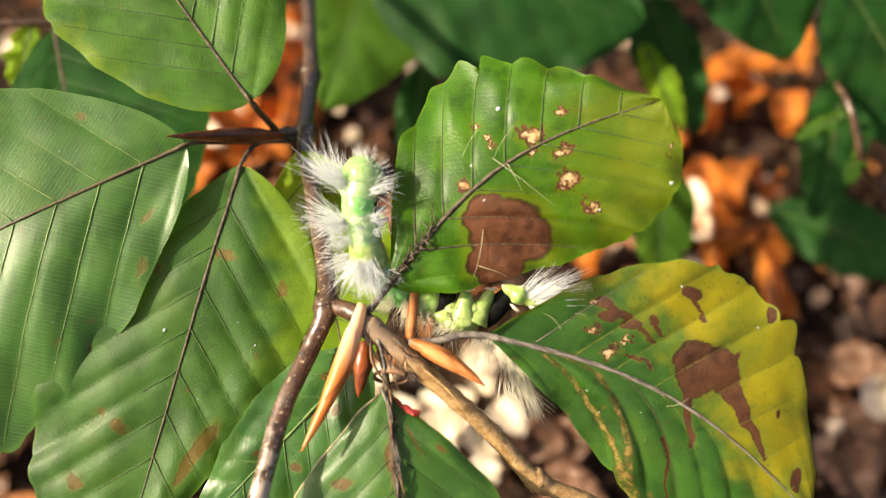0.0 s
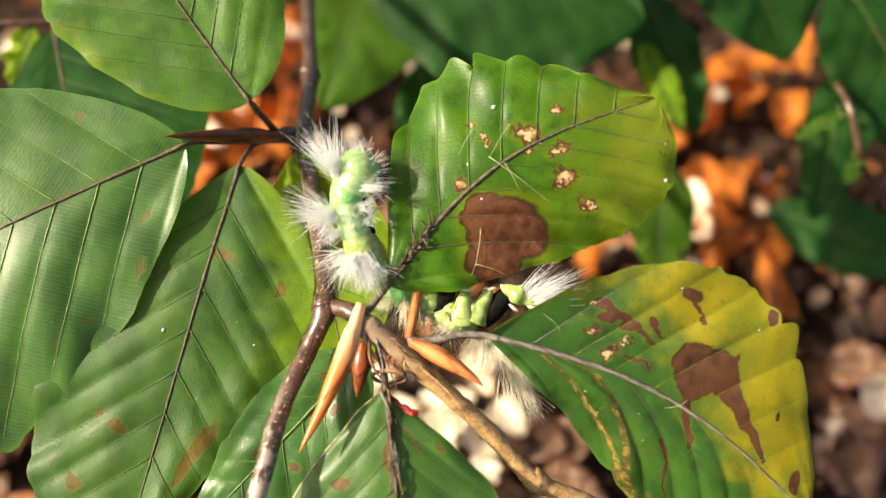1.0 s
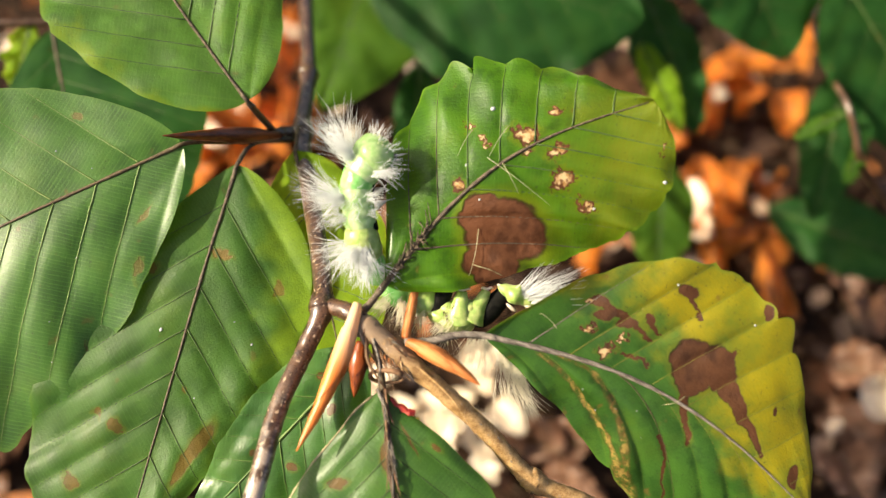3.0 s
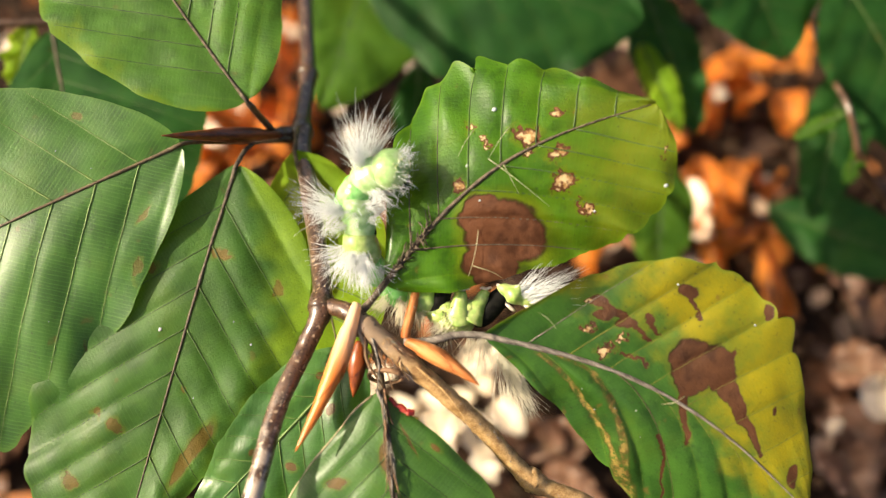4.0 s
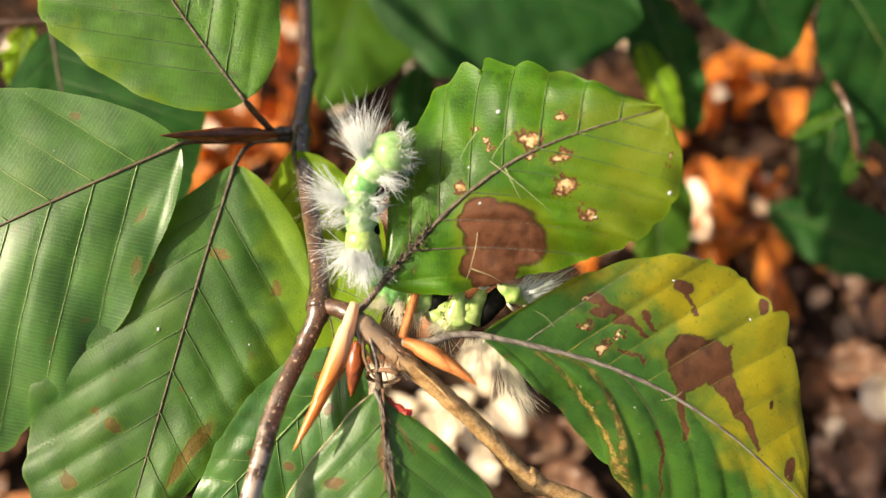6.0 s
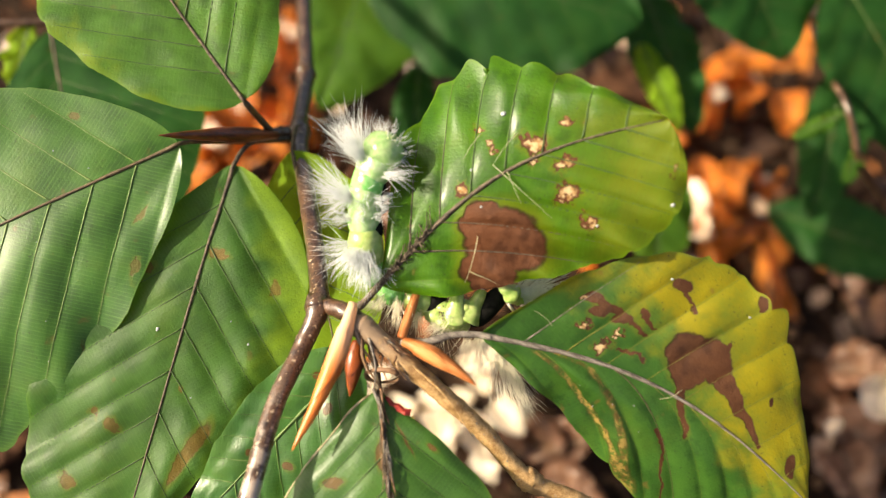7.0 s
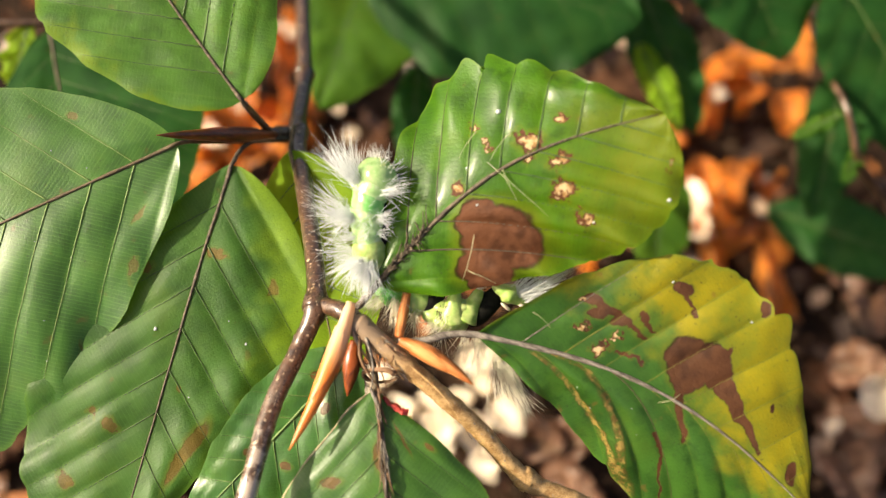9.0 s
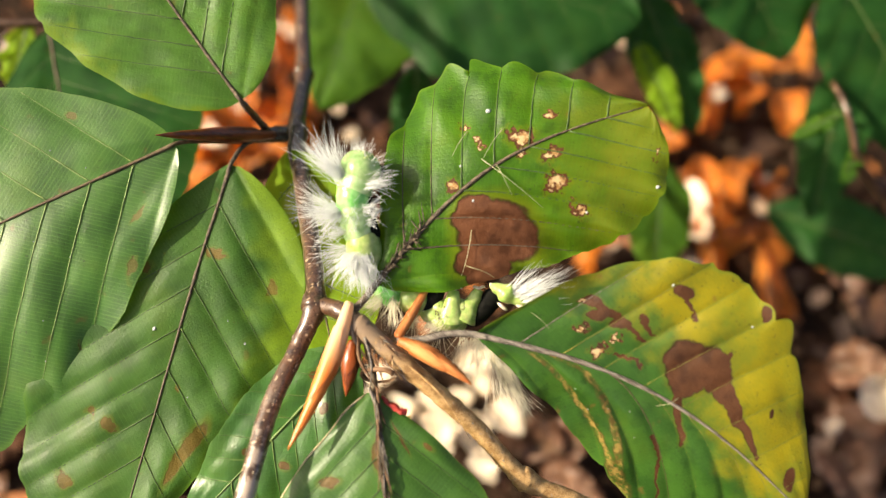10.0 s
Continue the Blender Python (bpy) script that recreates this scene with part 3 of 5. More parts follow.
def side_vein(s, k, sign, lift):
    """The line of the k-th side vein from the midrib to the margin."""
    pts, u = [], k / s["veins"]
    sweep = s["sweep"][0 if sign > 0 else 1]
    for i in range(18):
        v = 0.01 + 0.95 * i / 17
        while u < 0.97 and u < k / s["veins"] + sweep * leaf_point(s, u, sign * v)[2] / s["length"]:
            u += 0.002
        if u >= 0.97:
            break
        pts.append(leaf_point(s, u, sign * v)[0] + Vector((0, 0, lift)))
    return glide(pts, 24) if len(pts) > 3 else []


def leaf_pose(base, tip, face=(0, 0, 1)):
    """The pose of a leaf in the spray from its base to its tip, with its upper side towards face."""
    x = (cm(tip) - cm(base)).normalized()
    z = Vector(face)
    z = (z - x * z.dot(x)).normalized()
    y = z.cross(x)
    return Matrix.Translation(cm(base)) @ Matrix((x, y, z)).transposed().to_4x4()


def beech_leaf(name, base, tip, s, skin, rib, vein_mat, label, face=(0, 0, 1), stalk=(), rib_size=0.0005, vein_size=0.00013, group="leaves on the beech twig", res=(72, 40),
               category="leaf", veins=True, seams={}):
    """A leaf: blade, midrib, stalk and side veins. Base, tip and stalk points lie in the spray."""
    m = leaf_pose(base, tip, face)
    s = dict(s, length=s.get("length") or 0.07)
    s["length"] = (cm(tip) - cm(base)).length * (1 + (radians(s["arch"]) ** 2) / 24)
    k = radians(s["arch"]) / 2
    m = m @ Matrix.Rotation(-k, 4, "Y")
    ob = thing(name, SPRAY @ m, label, category, group)
    part("blade", leaf_blade(s, *res), skin, ob)
    bm = bmesh.new()
    line = [leaf_point(s, 0.0 + 0.985 * i / 28, 0.0)[0] + Vector((0, 0, 0.0001)) for i in range(29)]
    tube(bm, line, lambda t: rib_size * (1.0 - 0.82 * t) * (1 + 0.12 * math.sin(t * 47)), 6, rough=0.35)
    part("midrib", bm, rib, ob)
    if stalk:
        inv = m.inverted()
        bm = bmesh.new()
        tube(bm, glide([inv @ cm(p) for p in stalk] + [line[0], line[1]], 18), lambda t: rib_size * (1.2 - 0.2 * t), 8, rough=0.3)
        part("leaf_stalk", bm, rib, ob)
    if veins:
        for j in range(1, s["veins"]):
            for sign in (1, -1):
                size, mat = seams.get(j * sign, (vein_size, vein_mat))
                pts = side_vein(s, j, sign, 0.00004 + 0.9 * size)
                if pts:
                    bm = bmesh.new()
                    tube(bm, pts, lambda t: size * (1.25 - 0.9 * t), 5, rough=0.12, seed=j)
                    part("side_vein", bm, mat, ob)
    return ob, s


def lying_bristle(leaf, s, a, b, lift=0.0003, width=0.00009, mat=None, name="stuck_bristle"):
    """A shed bristle stuck on a leaf between two places (along, across) of its blade."""
    bm = bmesh.new()
    pts = []
    for i in range(7):
        f = i / 6
        p = leaf_point(s, a[0] + (b[0] - a[0]) * f, a[1] + (b[1] - a[1]) * f)[0]
        pts.append(p + Vector((0, 0, lift + 0.0012 * math.sin(math.pi * f))))
    tube(bm, pts, lambda t: width * (1.1 - 0.6 * t), 5)
    part(name, bm, mat or hair_shed, leaf)


def speck(leaf, s, at, size, mat, name="white_speck"):
    bm = bmesh.new()
    p = leaf_point(s, *at)[0]
    blob(bm, p + Vector((0, 0, size * 0.25)), (size, size * 0.8, size * 0.4), rings=6, sides=9, bumps=0.4, seed=at[0] * 30)
    part(name, bm, mat, leaf)


def foreground_leaves():
    made = {}
    beech_leaf("beech_leaf", (-4.67, 3.58, -2.20), (-9.18, 10.40, -2.60), leaf_shape(halves=(0.346, 0.40), swell=(1.15, 1.4), blunt=(0.45, 0.35), fold=(4, 3), veins=10, sweep=(0.9, 1.0), seed=1.0, arch=14, side=0.017, corr=(0.0010, 0.0010)),
               skin_sunny, rib_dark, rib_fine_dark, "glossy mid-green beech leaf with a dark midrib", stalk=[(-4.22, 2.99, -4.00), (-4.50, 3.32, -3.10)], vein_size=0.00015)
    ob, s = beech_leaf("beech_leaf", (-6.18, 2.52, -1.90), (-15.17, -1.62, -1.90), leaf_shape(halves=(0.486, 0.344), swell=(2.1, 1.15), blunt=(0.30, 0.55), fold=(2, 3), curl=(-0.10, -0.06), veins=9, sweep=(0.8, 0.65), seed=2.0,
                       arch=16, side=0.004, corr=(0.0009, 0.0007), wave=0.0011), skin_left, rib_brown, rib_pale, "large glossy green beech leaf speckled with dark dots",
                       stalk=[(-4.02, 2.91, -4.60), (-5.16, 2.75, -3.50), (-5.90, 2.63, -2.40)], res=(90, 50))
    for at, size in (((0.34, 0.42), 0.00022), ((0.46, 0.62), 0.00018), ((0.28, -0.4), 0.0002), ((0.4, 0.2), 0.00015), ((0.5, 0.8), 0.0002), ((0.22, -0.15), 0.00016), ((0.43, -0.55), 0.00025)):
        speck(ob, s, at, size, chalk)
    ob, s = beech_leaf("beech_leaf", (-4.97, 2.09, -2.40), (-7.65, -7.91, -1.20), leaf_shape(halves=(0.257, 0.30), swell=(0.6, 1.6), blunt=(1.1, 0.5), fold=(2, -3), veins=10, sweep=(1.0, 1.0), seed=3.0, arch=8, corr=(0.0012, 0.0012)),
               skin_broad, rib_dark, rib_fine_dark, "broad green beech leaf with rusty blotches, ribs sunken", stalk=[(-3.85, 2.97, -4.50), (-4.70, 2.69, -3.20)], res=(100, 56), vein_size=0.00013)
    for at, size in (((0.42, -0.22), 0.0005), ((0.40, 0.62), 0.0003), ((0.55, 0.3), 0.0002), ((0.62, -0.4), 0.0002), ((0.36, 0.4), 0.0002)):
        speck(ob, s, at, size, chalk)
    beech_leaf("beech_leaf", (-1.76, -2.39, -0.30), (-5.83, -6.67, -0.60), leaf_shape(halves=(0.25, 0.19), swell=(0.8, 0.65), blunt=(0.7, 0.8), veins=9, seed=4.0, arch=10, corr=(0.0007, 0.0007)),
               skin_pale, rib_green, rib_green, "pale glossy green beech leaf below the orange bud", stalk=[(-1.53, -1.83, 0.30), (-1.62, -2.15, -0.10)])
    ob, s = beech_leaf("beech_leaf", (-1.18, -3.01, 0.70), (-0.79, -8.96, 1.40), leaf_shape(halves=(0.369, 0.50), swell=(1.0, 1.6), blunt=(1.15, 0.5), veins=9, seed=5.0, arch=16, fold=(-6, -8), side=0.02, sweep=(0.9, 0.9)),
               skin_low, rib_brown, rib_fine_dark, "dark green beech leaf pointing down with a fibrous brown midrib", stalk=[(-1.41, -1.94, 0.50), (-1.26, -2.54, 0.60)], rib_size=0.0007)
    bm = bmesh.new()
    tube(bm, [leaf_point(s, 0.02 + 0.9 * i / 40, -1.0)[0] for i in range(41)], lambda t: 0.00020 * (1 + 0.3 * math.sin(t * 37)), 5, rough=0.3)
    part("margin", bm, rim_cream, ob, "dry cream-coloured leaf margin")
    rnd = random.Random(4)
    for i in range(34):                 # loose fibres along the midrib
        u = 0.01 + 0.5 * rnd.random()
        w = rnd.uniform(-0.05, 0.05)
        lying_bristle(ob, s, (u, w), (u + rnd.uniform(0.06, 0.16), w + rnd.uniform(-0.05, 0.05)), lift=0.0005, width=rnd.uniform(0.00012, 0.00024), mat=(rib_dark, rib_grey, frayed)[i % 3], name="fibre")
    beech_leaf("beech_leaf", (-3.75, 2.54, -3.60), (-2.19, -3.37, -1.80), leaf_shape(halves=(0.28, 0.2), veins=7, seed=6.0, arch=8),
               skin_far_sunlit, rib_brown, rib_green, "small beech leaf behind the caterpillar, sunlight put into its lime-green", stalk=[(-3.68, 3.19, -3.80), (-3.73, 2.81, -3.70)])
    ob, s = beech_leaf("beech_leaf", (-1.15, -0.76, 0.50), (4.57, 3.12, 1.10), leaf_shape(halves=(0.362, 0.375), swell=(1.0, 1.60), blunt=(0.95, 0.42), veins=8, sweep=(0.68, 1.25), seed=7.2, arch=-6, fold=(-7, -5), curl=(-0.19, -0.12),
                       scallop=(0.16, 0.05), corr=(0.0008, 0.0012), wave=0.0020, side=0.107), skin_eaten, rib_dark, rib_fine_dark, "green and olive beech leaf with a large brown withered patch",
                       face=(-0.06, 0.1, 1), stalk=[(-1.67, -1.41, 0.40), (-1.42, -1.11, 0.45)], rib_size=0.00072, vein_size=0.00014, res=(110, 64),
                       seams={1: (0.00015, rib_dark), 2: (0.00010, rib_dark), -1: (0.00020, rib_dark), -2: (0.00012, rib_dark)})
    made["browned"] = ob
    for a, b in (((0.495, 0.40), (0.409, 0.30)), ((0.593, 0.26), (0.489, 0.11)), ((0.482, 0.11), (0.558, -0.52)), ((0.511, 0.0), (0.50, -0.30)), ((0.335, -0.40), (0.23, -0.87)), ((0.26, -0.75), (0.315, -0.98))):
        lying_bristle(ob, s, a, b)
    for at, size in (((0.584, 0.47), 0.0006), ((0.417, 0.18), 0.0004), ((0.886, -0.90), 0.00045), ((0.664, -0.70), 0.0003), ((0.389, -0.157), 0.0003)):
        speck(ob, s, at, size, chalk)
    # short fibres that bristle from the foot of the midrib
    rnd = random.Random(8)
    for i in range(80):
        u = 0.005 + 0.22 * rnd.random() ** 1.7
        lying_bristle(ob, s, (u, 0.0), (u + rnd.uniform(-0.01, 0.045), rnd.choice((-1, 1)) * rnd.uniform(0.05, 0.24)), lift=0.0002, width=rnd.uniform(0.0001, 0.00019), mat=rib_dark, name="fibre")
    ob, s = beech_leaf("beech_leaf", (0.94, -1.85, 0.70), (8.04, -5.87, 0.40), leaf_shape(halves=(0.374, 0.318), swell=(1.0, 2.15), blunt=(0.78, 0.45), veins=9, sweep=(0.6, 1.35), seed=8.4, bow=(1.0, 0.62), arch=6, fold=(2, -12), curl=(-0.06, -0.15),
                       scallop=(0.16, 0.06), corr=(0.0006, 0.0017), wave=0.0014, side=0.096), skin_yellow, rib_grey, rib_olive, "beech leaf half green half yellow with brown withered blotches",
                       stalk=[(-0.72, -2.01, 0.60), (-0.17, -1.97, 0.70), (0.37, -1.85, 0.70)], rib_size=0.0007, vein_size=0.00004, res=(140, 84),
                       seams={-3: (0.00010, rib_brown), 1: (0.00010, rib_grey), 2: (0.00007, rib_olive)})
    made["yellow"] = ob
    for at, size in (((0.611, 0.785), 0.0003), ((0.383, 0.78), 0.0003), ((0.30, -0.45), 0.00016), ((0.45, -0.3), 0.00016), ((0.36, -0.6), 0.00016), ((0.40, -0.42), 0.00012), ((0.5, -0.5), 0.00014)):
        speck(ob, s, at, size, chalk)
    lying_bristle(ob, s, (0.54, 0.06), (0.50, -0.10))
    lying_bristle(ob, s, (0.16, 0.30), (0.10, 0.62), width=0.00007)
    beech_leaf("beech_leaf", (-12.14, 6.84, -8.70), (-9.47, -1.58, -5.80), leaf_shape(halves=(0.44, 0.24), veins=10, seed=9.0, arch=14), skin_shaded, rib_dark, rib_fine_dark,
               "green beech leaf behind, shade put into its dark colour", stalk=[(-12.72, 7.55, -9.90), (-12.46, 7.21, -9.40)], group="shaded leaves behind")
    return made


# ---- twigs and buds ----
def twig(name, path, radius, mat, label, knots=(), n=90, sides=14, rough=0.16, pores=0, pore_mat=None, span=(0.0, 1.0)):
    """A twig from cm points with swellings at the knots (place 0..1, size, width) and raised pores on the stretch span."""
    def r(t):
        base = radius[0] + (radius[1] - radius[0]) * t
        return base * (1 + sum(a * math.exp(-((t - c) / w) ** 2) for c, a, w in knots))
    pts = glide([cm(p) for p in path], n)
    ob = thing(name, SPRAY, label, "twig")
    bm = bmesh.new()
    tube(bm, pts, r, sides, rough=rough)
    part("stem", bm, mat, ob)
    for c, a, w in knots:
        if a < 0:
            continue
        k = min(n - 1, int(c * n))
        d = (pts[k + 1] - pts[k]).normalized()
        bm = bmesh.new()
        ring = [pts[k] + d * r(c) * 0.35 * (j - 1.5) for j in range(4)]
        tube(bm, ring, lambda t: r(c) * (0.96 + 0.09 * math.sin(math.pi * t)), sides, rough=0.3, seed=c)
        part("bud_scar", bm, mat, ob)
    rnd = random.Random(len(name) + pores)
    for _ in range(pores):
        t = rnd.uniform(*span)
        k = min(n - 1, int(t * n))
        d = (pts[k + 1] - pts[k]).normalized()
        a = d.orthogonal().normalized()
        a.rotate(Matrix.Rotation(rnd.uniform(0, 6.28), 3, d))
        bm = bmesh.new()
        m3 = Matrix((d, a.cross(d), a)).transposed()
        blob(bm, pts[k] + a * r(t) * 0.97, (0.00042 * rnd.uniform(0.6, 1.4), 0.00022, 0.00014), m3, rings=5, sides=7)
        part("lenticel", bm, pore_mat, ob)
    return ob


def bud(base, tip, width, mat, label, bend=0.0, group="buds on the twig", scales=3, stiff=0.0):
    """A pointed beech bud: a spindle wrapped in overlapping scales."""
    b, t = cm(base), cm(tip)
    d = t - b
    L = d.length
    rotm = d.to_track_quat("Z", "Y").to_matrix().to_4x4()
    ob = thing("bud", SPRAY @ Matrix.Translation(b) @ rotm, label, "bud", group)
    w = width * 0.005
    bm = bmesh.new()
    def r(s):
        taper = (0.45 + 0.55 * math.sin(min(s * 3.2, 1.5708))) * (1 - s ** 2.2) ** 0.8
        return max(w * 0.05, w * (taper + (0.9 * (1 - s ** 8) - taper) * stiff))
    pts = [Vector((bend * L * math.sin(math.pi * i / 24), 0, L * i / 24)) for i in range(25)]
    tube(bm, pts, r, 12, rough=0.08)
    part("core", bm, mat, ob)
    for k in range(scales):
        bm = bmesh.new()
        a0 = k * 2.2
        z0, z1 = L * (0.02 + 0.16 * k), L * (0.50 + 0.16 * k)
        rows = []
        for i in range(11):
            f = i / 10
            z = z0 + (z1 - z0) * f
            span = 1.25 * math.sin(math.pi * (0.18 + 0.80 * f)) ** 0.8
            row = []
            for j in range(9):
                a = a0 + span * (j / 4 - 1)
                rr = r(z / L) * (1.03 + 0.035 * (scales - k)) + 0.00004
                row.append(bm.verts.new((bend * L * math.sin(math.pi * z / L) + rr * math.cos(a), rr * math.sin(a), z)))
            rows.append(row)
        for p, q in zip(rows, rows[1:]):
            for j in range(8):
                bm.faces.new((p[j], p[j + 1], q[j + 1], q[j]))
        part("scale", bm, mat, ob)
    return ob


def twigs():
    twig("main_twig", [(-5.11, 13.23, -16.00), (-4.41, 8.50, -10.00), (-3.88, 5.16, -6.90), (-3.74, 3.24, -4.80), (-3.30, 1.58, -3.00), (-2.80, -0.12, -1.20), (-2.57, -1.27, 0.00), (-2.91, -2.21, 0.25), (-3.40, -3.40, 0.85), (-3.81, -5.19, 1.55),
                       (-4.39, -7.30, 1.80), (-5.81, -13.54, -0.50), (-8.5, -18.5, -17.0)],
         (0.0023, 0.0020), bark, "dark brown glossy beech twig with pale lenticels", pores=80, pore_mat=pore, span=(0.1, 0.78), knots=[(0.255, 0.35, 0.012), (0.5, 0.35, 0.018), (0.17, 0.25, 0.01)], n=220, rough=0.09)
    twig("twig_fork", [(-2.63, -1.28, -0.25), (-2.28, -1.29, 0.15), (-1.89, -1.41, 0.42), (-1.48, -1.72, 0.54)], (0.0017, 0.0022), bark, "dark swollen fork where the side twig leaves", n=30, pores=8, pore_mat=pore)
    twig("side_twig", [(-1.76, -1.48, 0.40), (-1.57, -1.67, 0.55), (-0.78, -2.32, 0.60), (0.20, -3.20, 0.40), (1.09, -4.06, 0.10), (2.09, -5.16, -0.20), (3.26, -5.69, -0.40), (5.18, -6.79, -1.00)],
         (0.0022, 0.0018), bark_pale, "tan brown side twig carrying buds and leaves", pores=40, pore_mat=pore, span=(0.2, 0.95), knots=[(0.0, -0.55, 0.06), (0.16, 0.20, 0.05), (0.72, 0.35, 0.03)])
    twig("twig_spur", [(-3.85, 3.16, -4.90), (-4.17, 3.08, -4.40), (-4.40, 2.99, -4.00), (-4.61, 2.92, -3.70)], (0.0021, 0.0016), bark, "short dark spur between twig and leaves", n=24)
    twig("leaf_stem", [(-4.31, 3.02, -4.05), (-4.50, 3.29, -3.20), (-4.66, 3.55, -2.30)], (0.0009, 0.0008), bark, "thin dark stem under the upper leaf", n=14, sides=8)
    twig("thin_twig", [(-16.13, 7.08, -9.00), (-14.13, 7.19, -9.30), (-12.54, 7.30, -9.60), (-11.69, 7.50, -10.00)], (0.0012, 0.0010), bark, "thin dark twig behind the leaves", n=24)
    made = {}
    bud((-1.73, -1.17, 0.65), (-2.93, -4.19, 1.40), 0.43, scale_tan, "long tan beech bud, pointed, catching the sun", bend=0.035)
    bud((-1.69, -2.03, 0.15), (-1.85, -3.25, 0.25), 0.46, scale_dark, "short chestnut-brown beech bud in shade", scales=2)
    bud((-0.67, -1.99, 0.75), (0.88, -2.88, 1.10), 0.38, scale_orange, "orange beech bud lying along the side twig", bend=0.04, scales=4)
    made["thin"] = bud((-0.71, -1.95, 0.50), (-0.60, -0.55, 0.10), 0.22, scale_orange, "slim straight orange-brown bud standing upright", scales=2, stiff=0.9)
    bud((-4.18, 2.98, -3.90), (-6.35, 2.59, -0.80), 0.42, scale_dark, "dark brown pointed beech bud with overlapping scales")
    return made


# ---- loose bits at the fork ----
def fork_debris():
    rnd = random.Random(5)
    ob = thing("frayed_bud_scales", SPRAY, "dry brown frayed scales and fibres at the fork", "bud scales")
    def fibre(a, b, w, bulge, mat, name="fibre"):
        a, b = cm(a), cm(b)
        mid = (a + b) / 2 + Vector(bulge) * 0.01
        bm = bmesh.new()
        tube(bm, glide([a, mid, b], 10), lambda t: w * (1.1 - 0.8 * t), 5, rough=0.3, seed=rnd.random() * 9)
        part(name, bm, mat, ob)
    fibre((-1.56, -1.80, 0.70), (-1.13, -2.99, 0.80), 0.0005, (-0.15, 0, 0.1), frayed)
    fibre((-1.47, -1.80, 0.70), (-0.95, -3.00, 0.75), 0.0004, (0.05, 0, 0.12), frayed)
    fibre((-1.39, -1.91, 0.80), (-1.29, -3.10, 0.85), 0.00035, (0.1, 0, 0.05), rib_grey)
    fibre((-1.29, -2.98, 0.85), (-1.06, -4.17, 0.90), 0.00035, (0.1, 0, 0.05), rib_grey)
    fibre((-1.13, -2.98, 0.85), (-0.86, -3.94, 0.85), 0.0003, (-0.05, 0, 0.05), frayed)
    for i in range(40):
        f = i / 39
        a = Vector((-1.74, -1.39, 0.65)).lerp(Vector((-0.59, -2.40, 0.70)), f * 0.8 + rnd.uniform(0, 0.1))
        b = a + Vector((rnd.uniform(-0.05, 0.45), rnd.uniform(-0.75, -0.15), rnd.uniform(-0.05, 0.12)))
        fibre(a, b, rnd.uniform(0.00008, 0.00034), (rnd.uniform(-0.10, 0.10), 0, 0.09), (frayed, rib_grey, bark_pale)[i % 3])
    fibre((-1.74, -1.56, 0.70), (-1.35, -2.40, 0.75), 0.0006, (-0.06, 0, 0.05), bark_pale)
    fibre((-0.59, -2.40, 0.70), (0.86, -4.12, 0.55), 0.0003, (0.12, 0.1, 0.2), bark_pale)
    # the curled ring of a shed scale
    bm = bmesh.new()
    c = cm((-1.11, -2.74, 0.70))
    tube(bm, [c + Vector((0.0037 * math.cos(a), 0.0016 * math.sin(a), 0.002 * math.sin(a + 0.6))) for a in [0.4 + i * 0.33 for i in range(18)]], lambda t: 0.0006 * (1.1 - 0.7 * t), 6, rough=0.4)
    part("curled_scale", bm, frayed, ob)
    for at, size, turn, mat, label in (((-0.78, -3.44, 0.70), (0.0019, 0.0010, 0.0007), -0.5, scale_red, "small crimson bud scale"), ((-0.62, -3.52, 0.72), (0.0012, 0.0009, 0.0006), 0.2, scale_red, ""),
                                       ((-0.94, -3.30, 0.72), (0.0013, 0.0005, 0.0004), -0.9, scale_red, ""), ((-0.60, -3.63, 0.72), (0.0016, 0.0005, 0.0004), -0.1, scale_yellow, "yellow rim of the crimson scale")):
        bm = bmesh.new()
        blob(bm, cm(at), size, Euler((0, 0, turn)).to_matrix(), bumps=0.6, seed=at[0] * 7)
        part("crimson_scale" if mat == scale_red else "yellow_scale", bm, mat, ob, label)
    return ob


# ---- caterpillar ----
# the way of each knot of the fore body: seconds, then its place in the spray in centimetres
HEAD_WAY = [(0, -1.75, 1.58, 0.45), (0.5, -1.73, 1.66, 0.45), (1, -1.80, 1.72, 0.50), (1.5, -1.90, 1.71, 0.50), (2, -1.75, 2.10, 0.50), (2.5, -1.60, 2.15, 0.50), (4, -1.01, 1.68, 0.80), (4.5, -0.91, 1.70, 0.85), (5, -0.88, 1.79, 0.85), (5.5, -0.88, 1.94, 0.80), (7, -1.11, 2.08, 0.60), (7.5, -1.14, 2.08, 0.55), (8, -1.21, 1.70, 0.50), (8.5, -1.16, 1.51, 0.45), (9, -1.21, 1.52, 0.45), (9.5, -1.32, 1.67, 0.45), (10, -1.53, 1.67, 0.45)]
NECK_WAY = [(0, -1.83, 0.93, 0.50), (0.5, -1.86, 0.98, 0.50), (1, -2.05, 1.14, 0.50), (1.5, -2.05, 1.17, 0.50), (2, -1.89, 1.44, 0.50), (2.5, -1.75, 1.52, 0.50), (4, -1.79, 1.18, 0.50), (4.5, -1.73, 1.19, 0.50), (5, -1.68, 1.24, 0.50), (5.5, -1.66, 1.31, 0.50), (7, -1.44, 1.41, 0.50), (7.5, -1.41, 1.39, 0.50), (8, -1.38, 1.15, 0.50), (8.5, -1.29, 0.96, 0.50), (9, -1.38, 0.98, 0.50), (9.5, -1.49, 1.08, 0.50), (10, -1.68, 1.08, 0.50)]
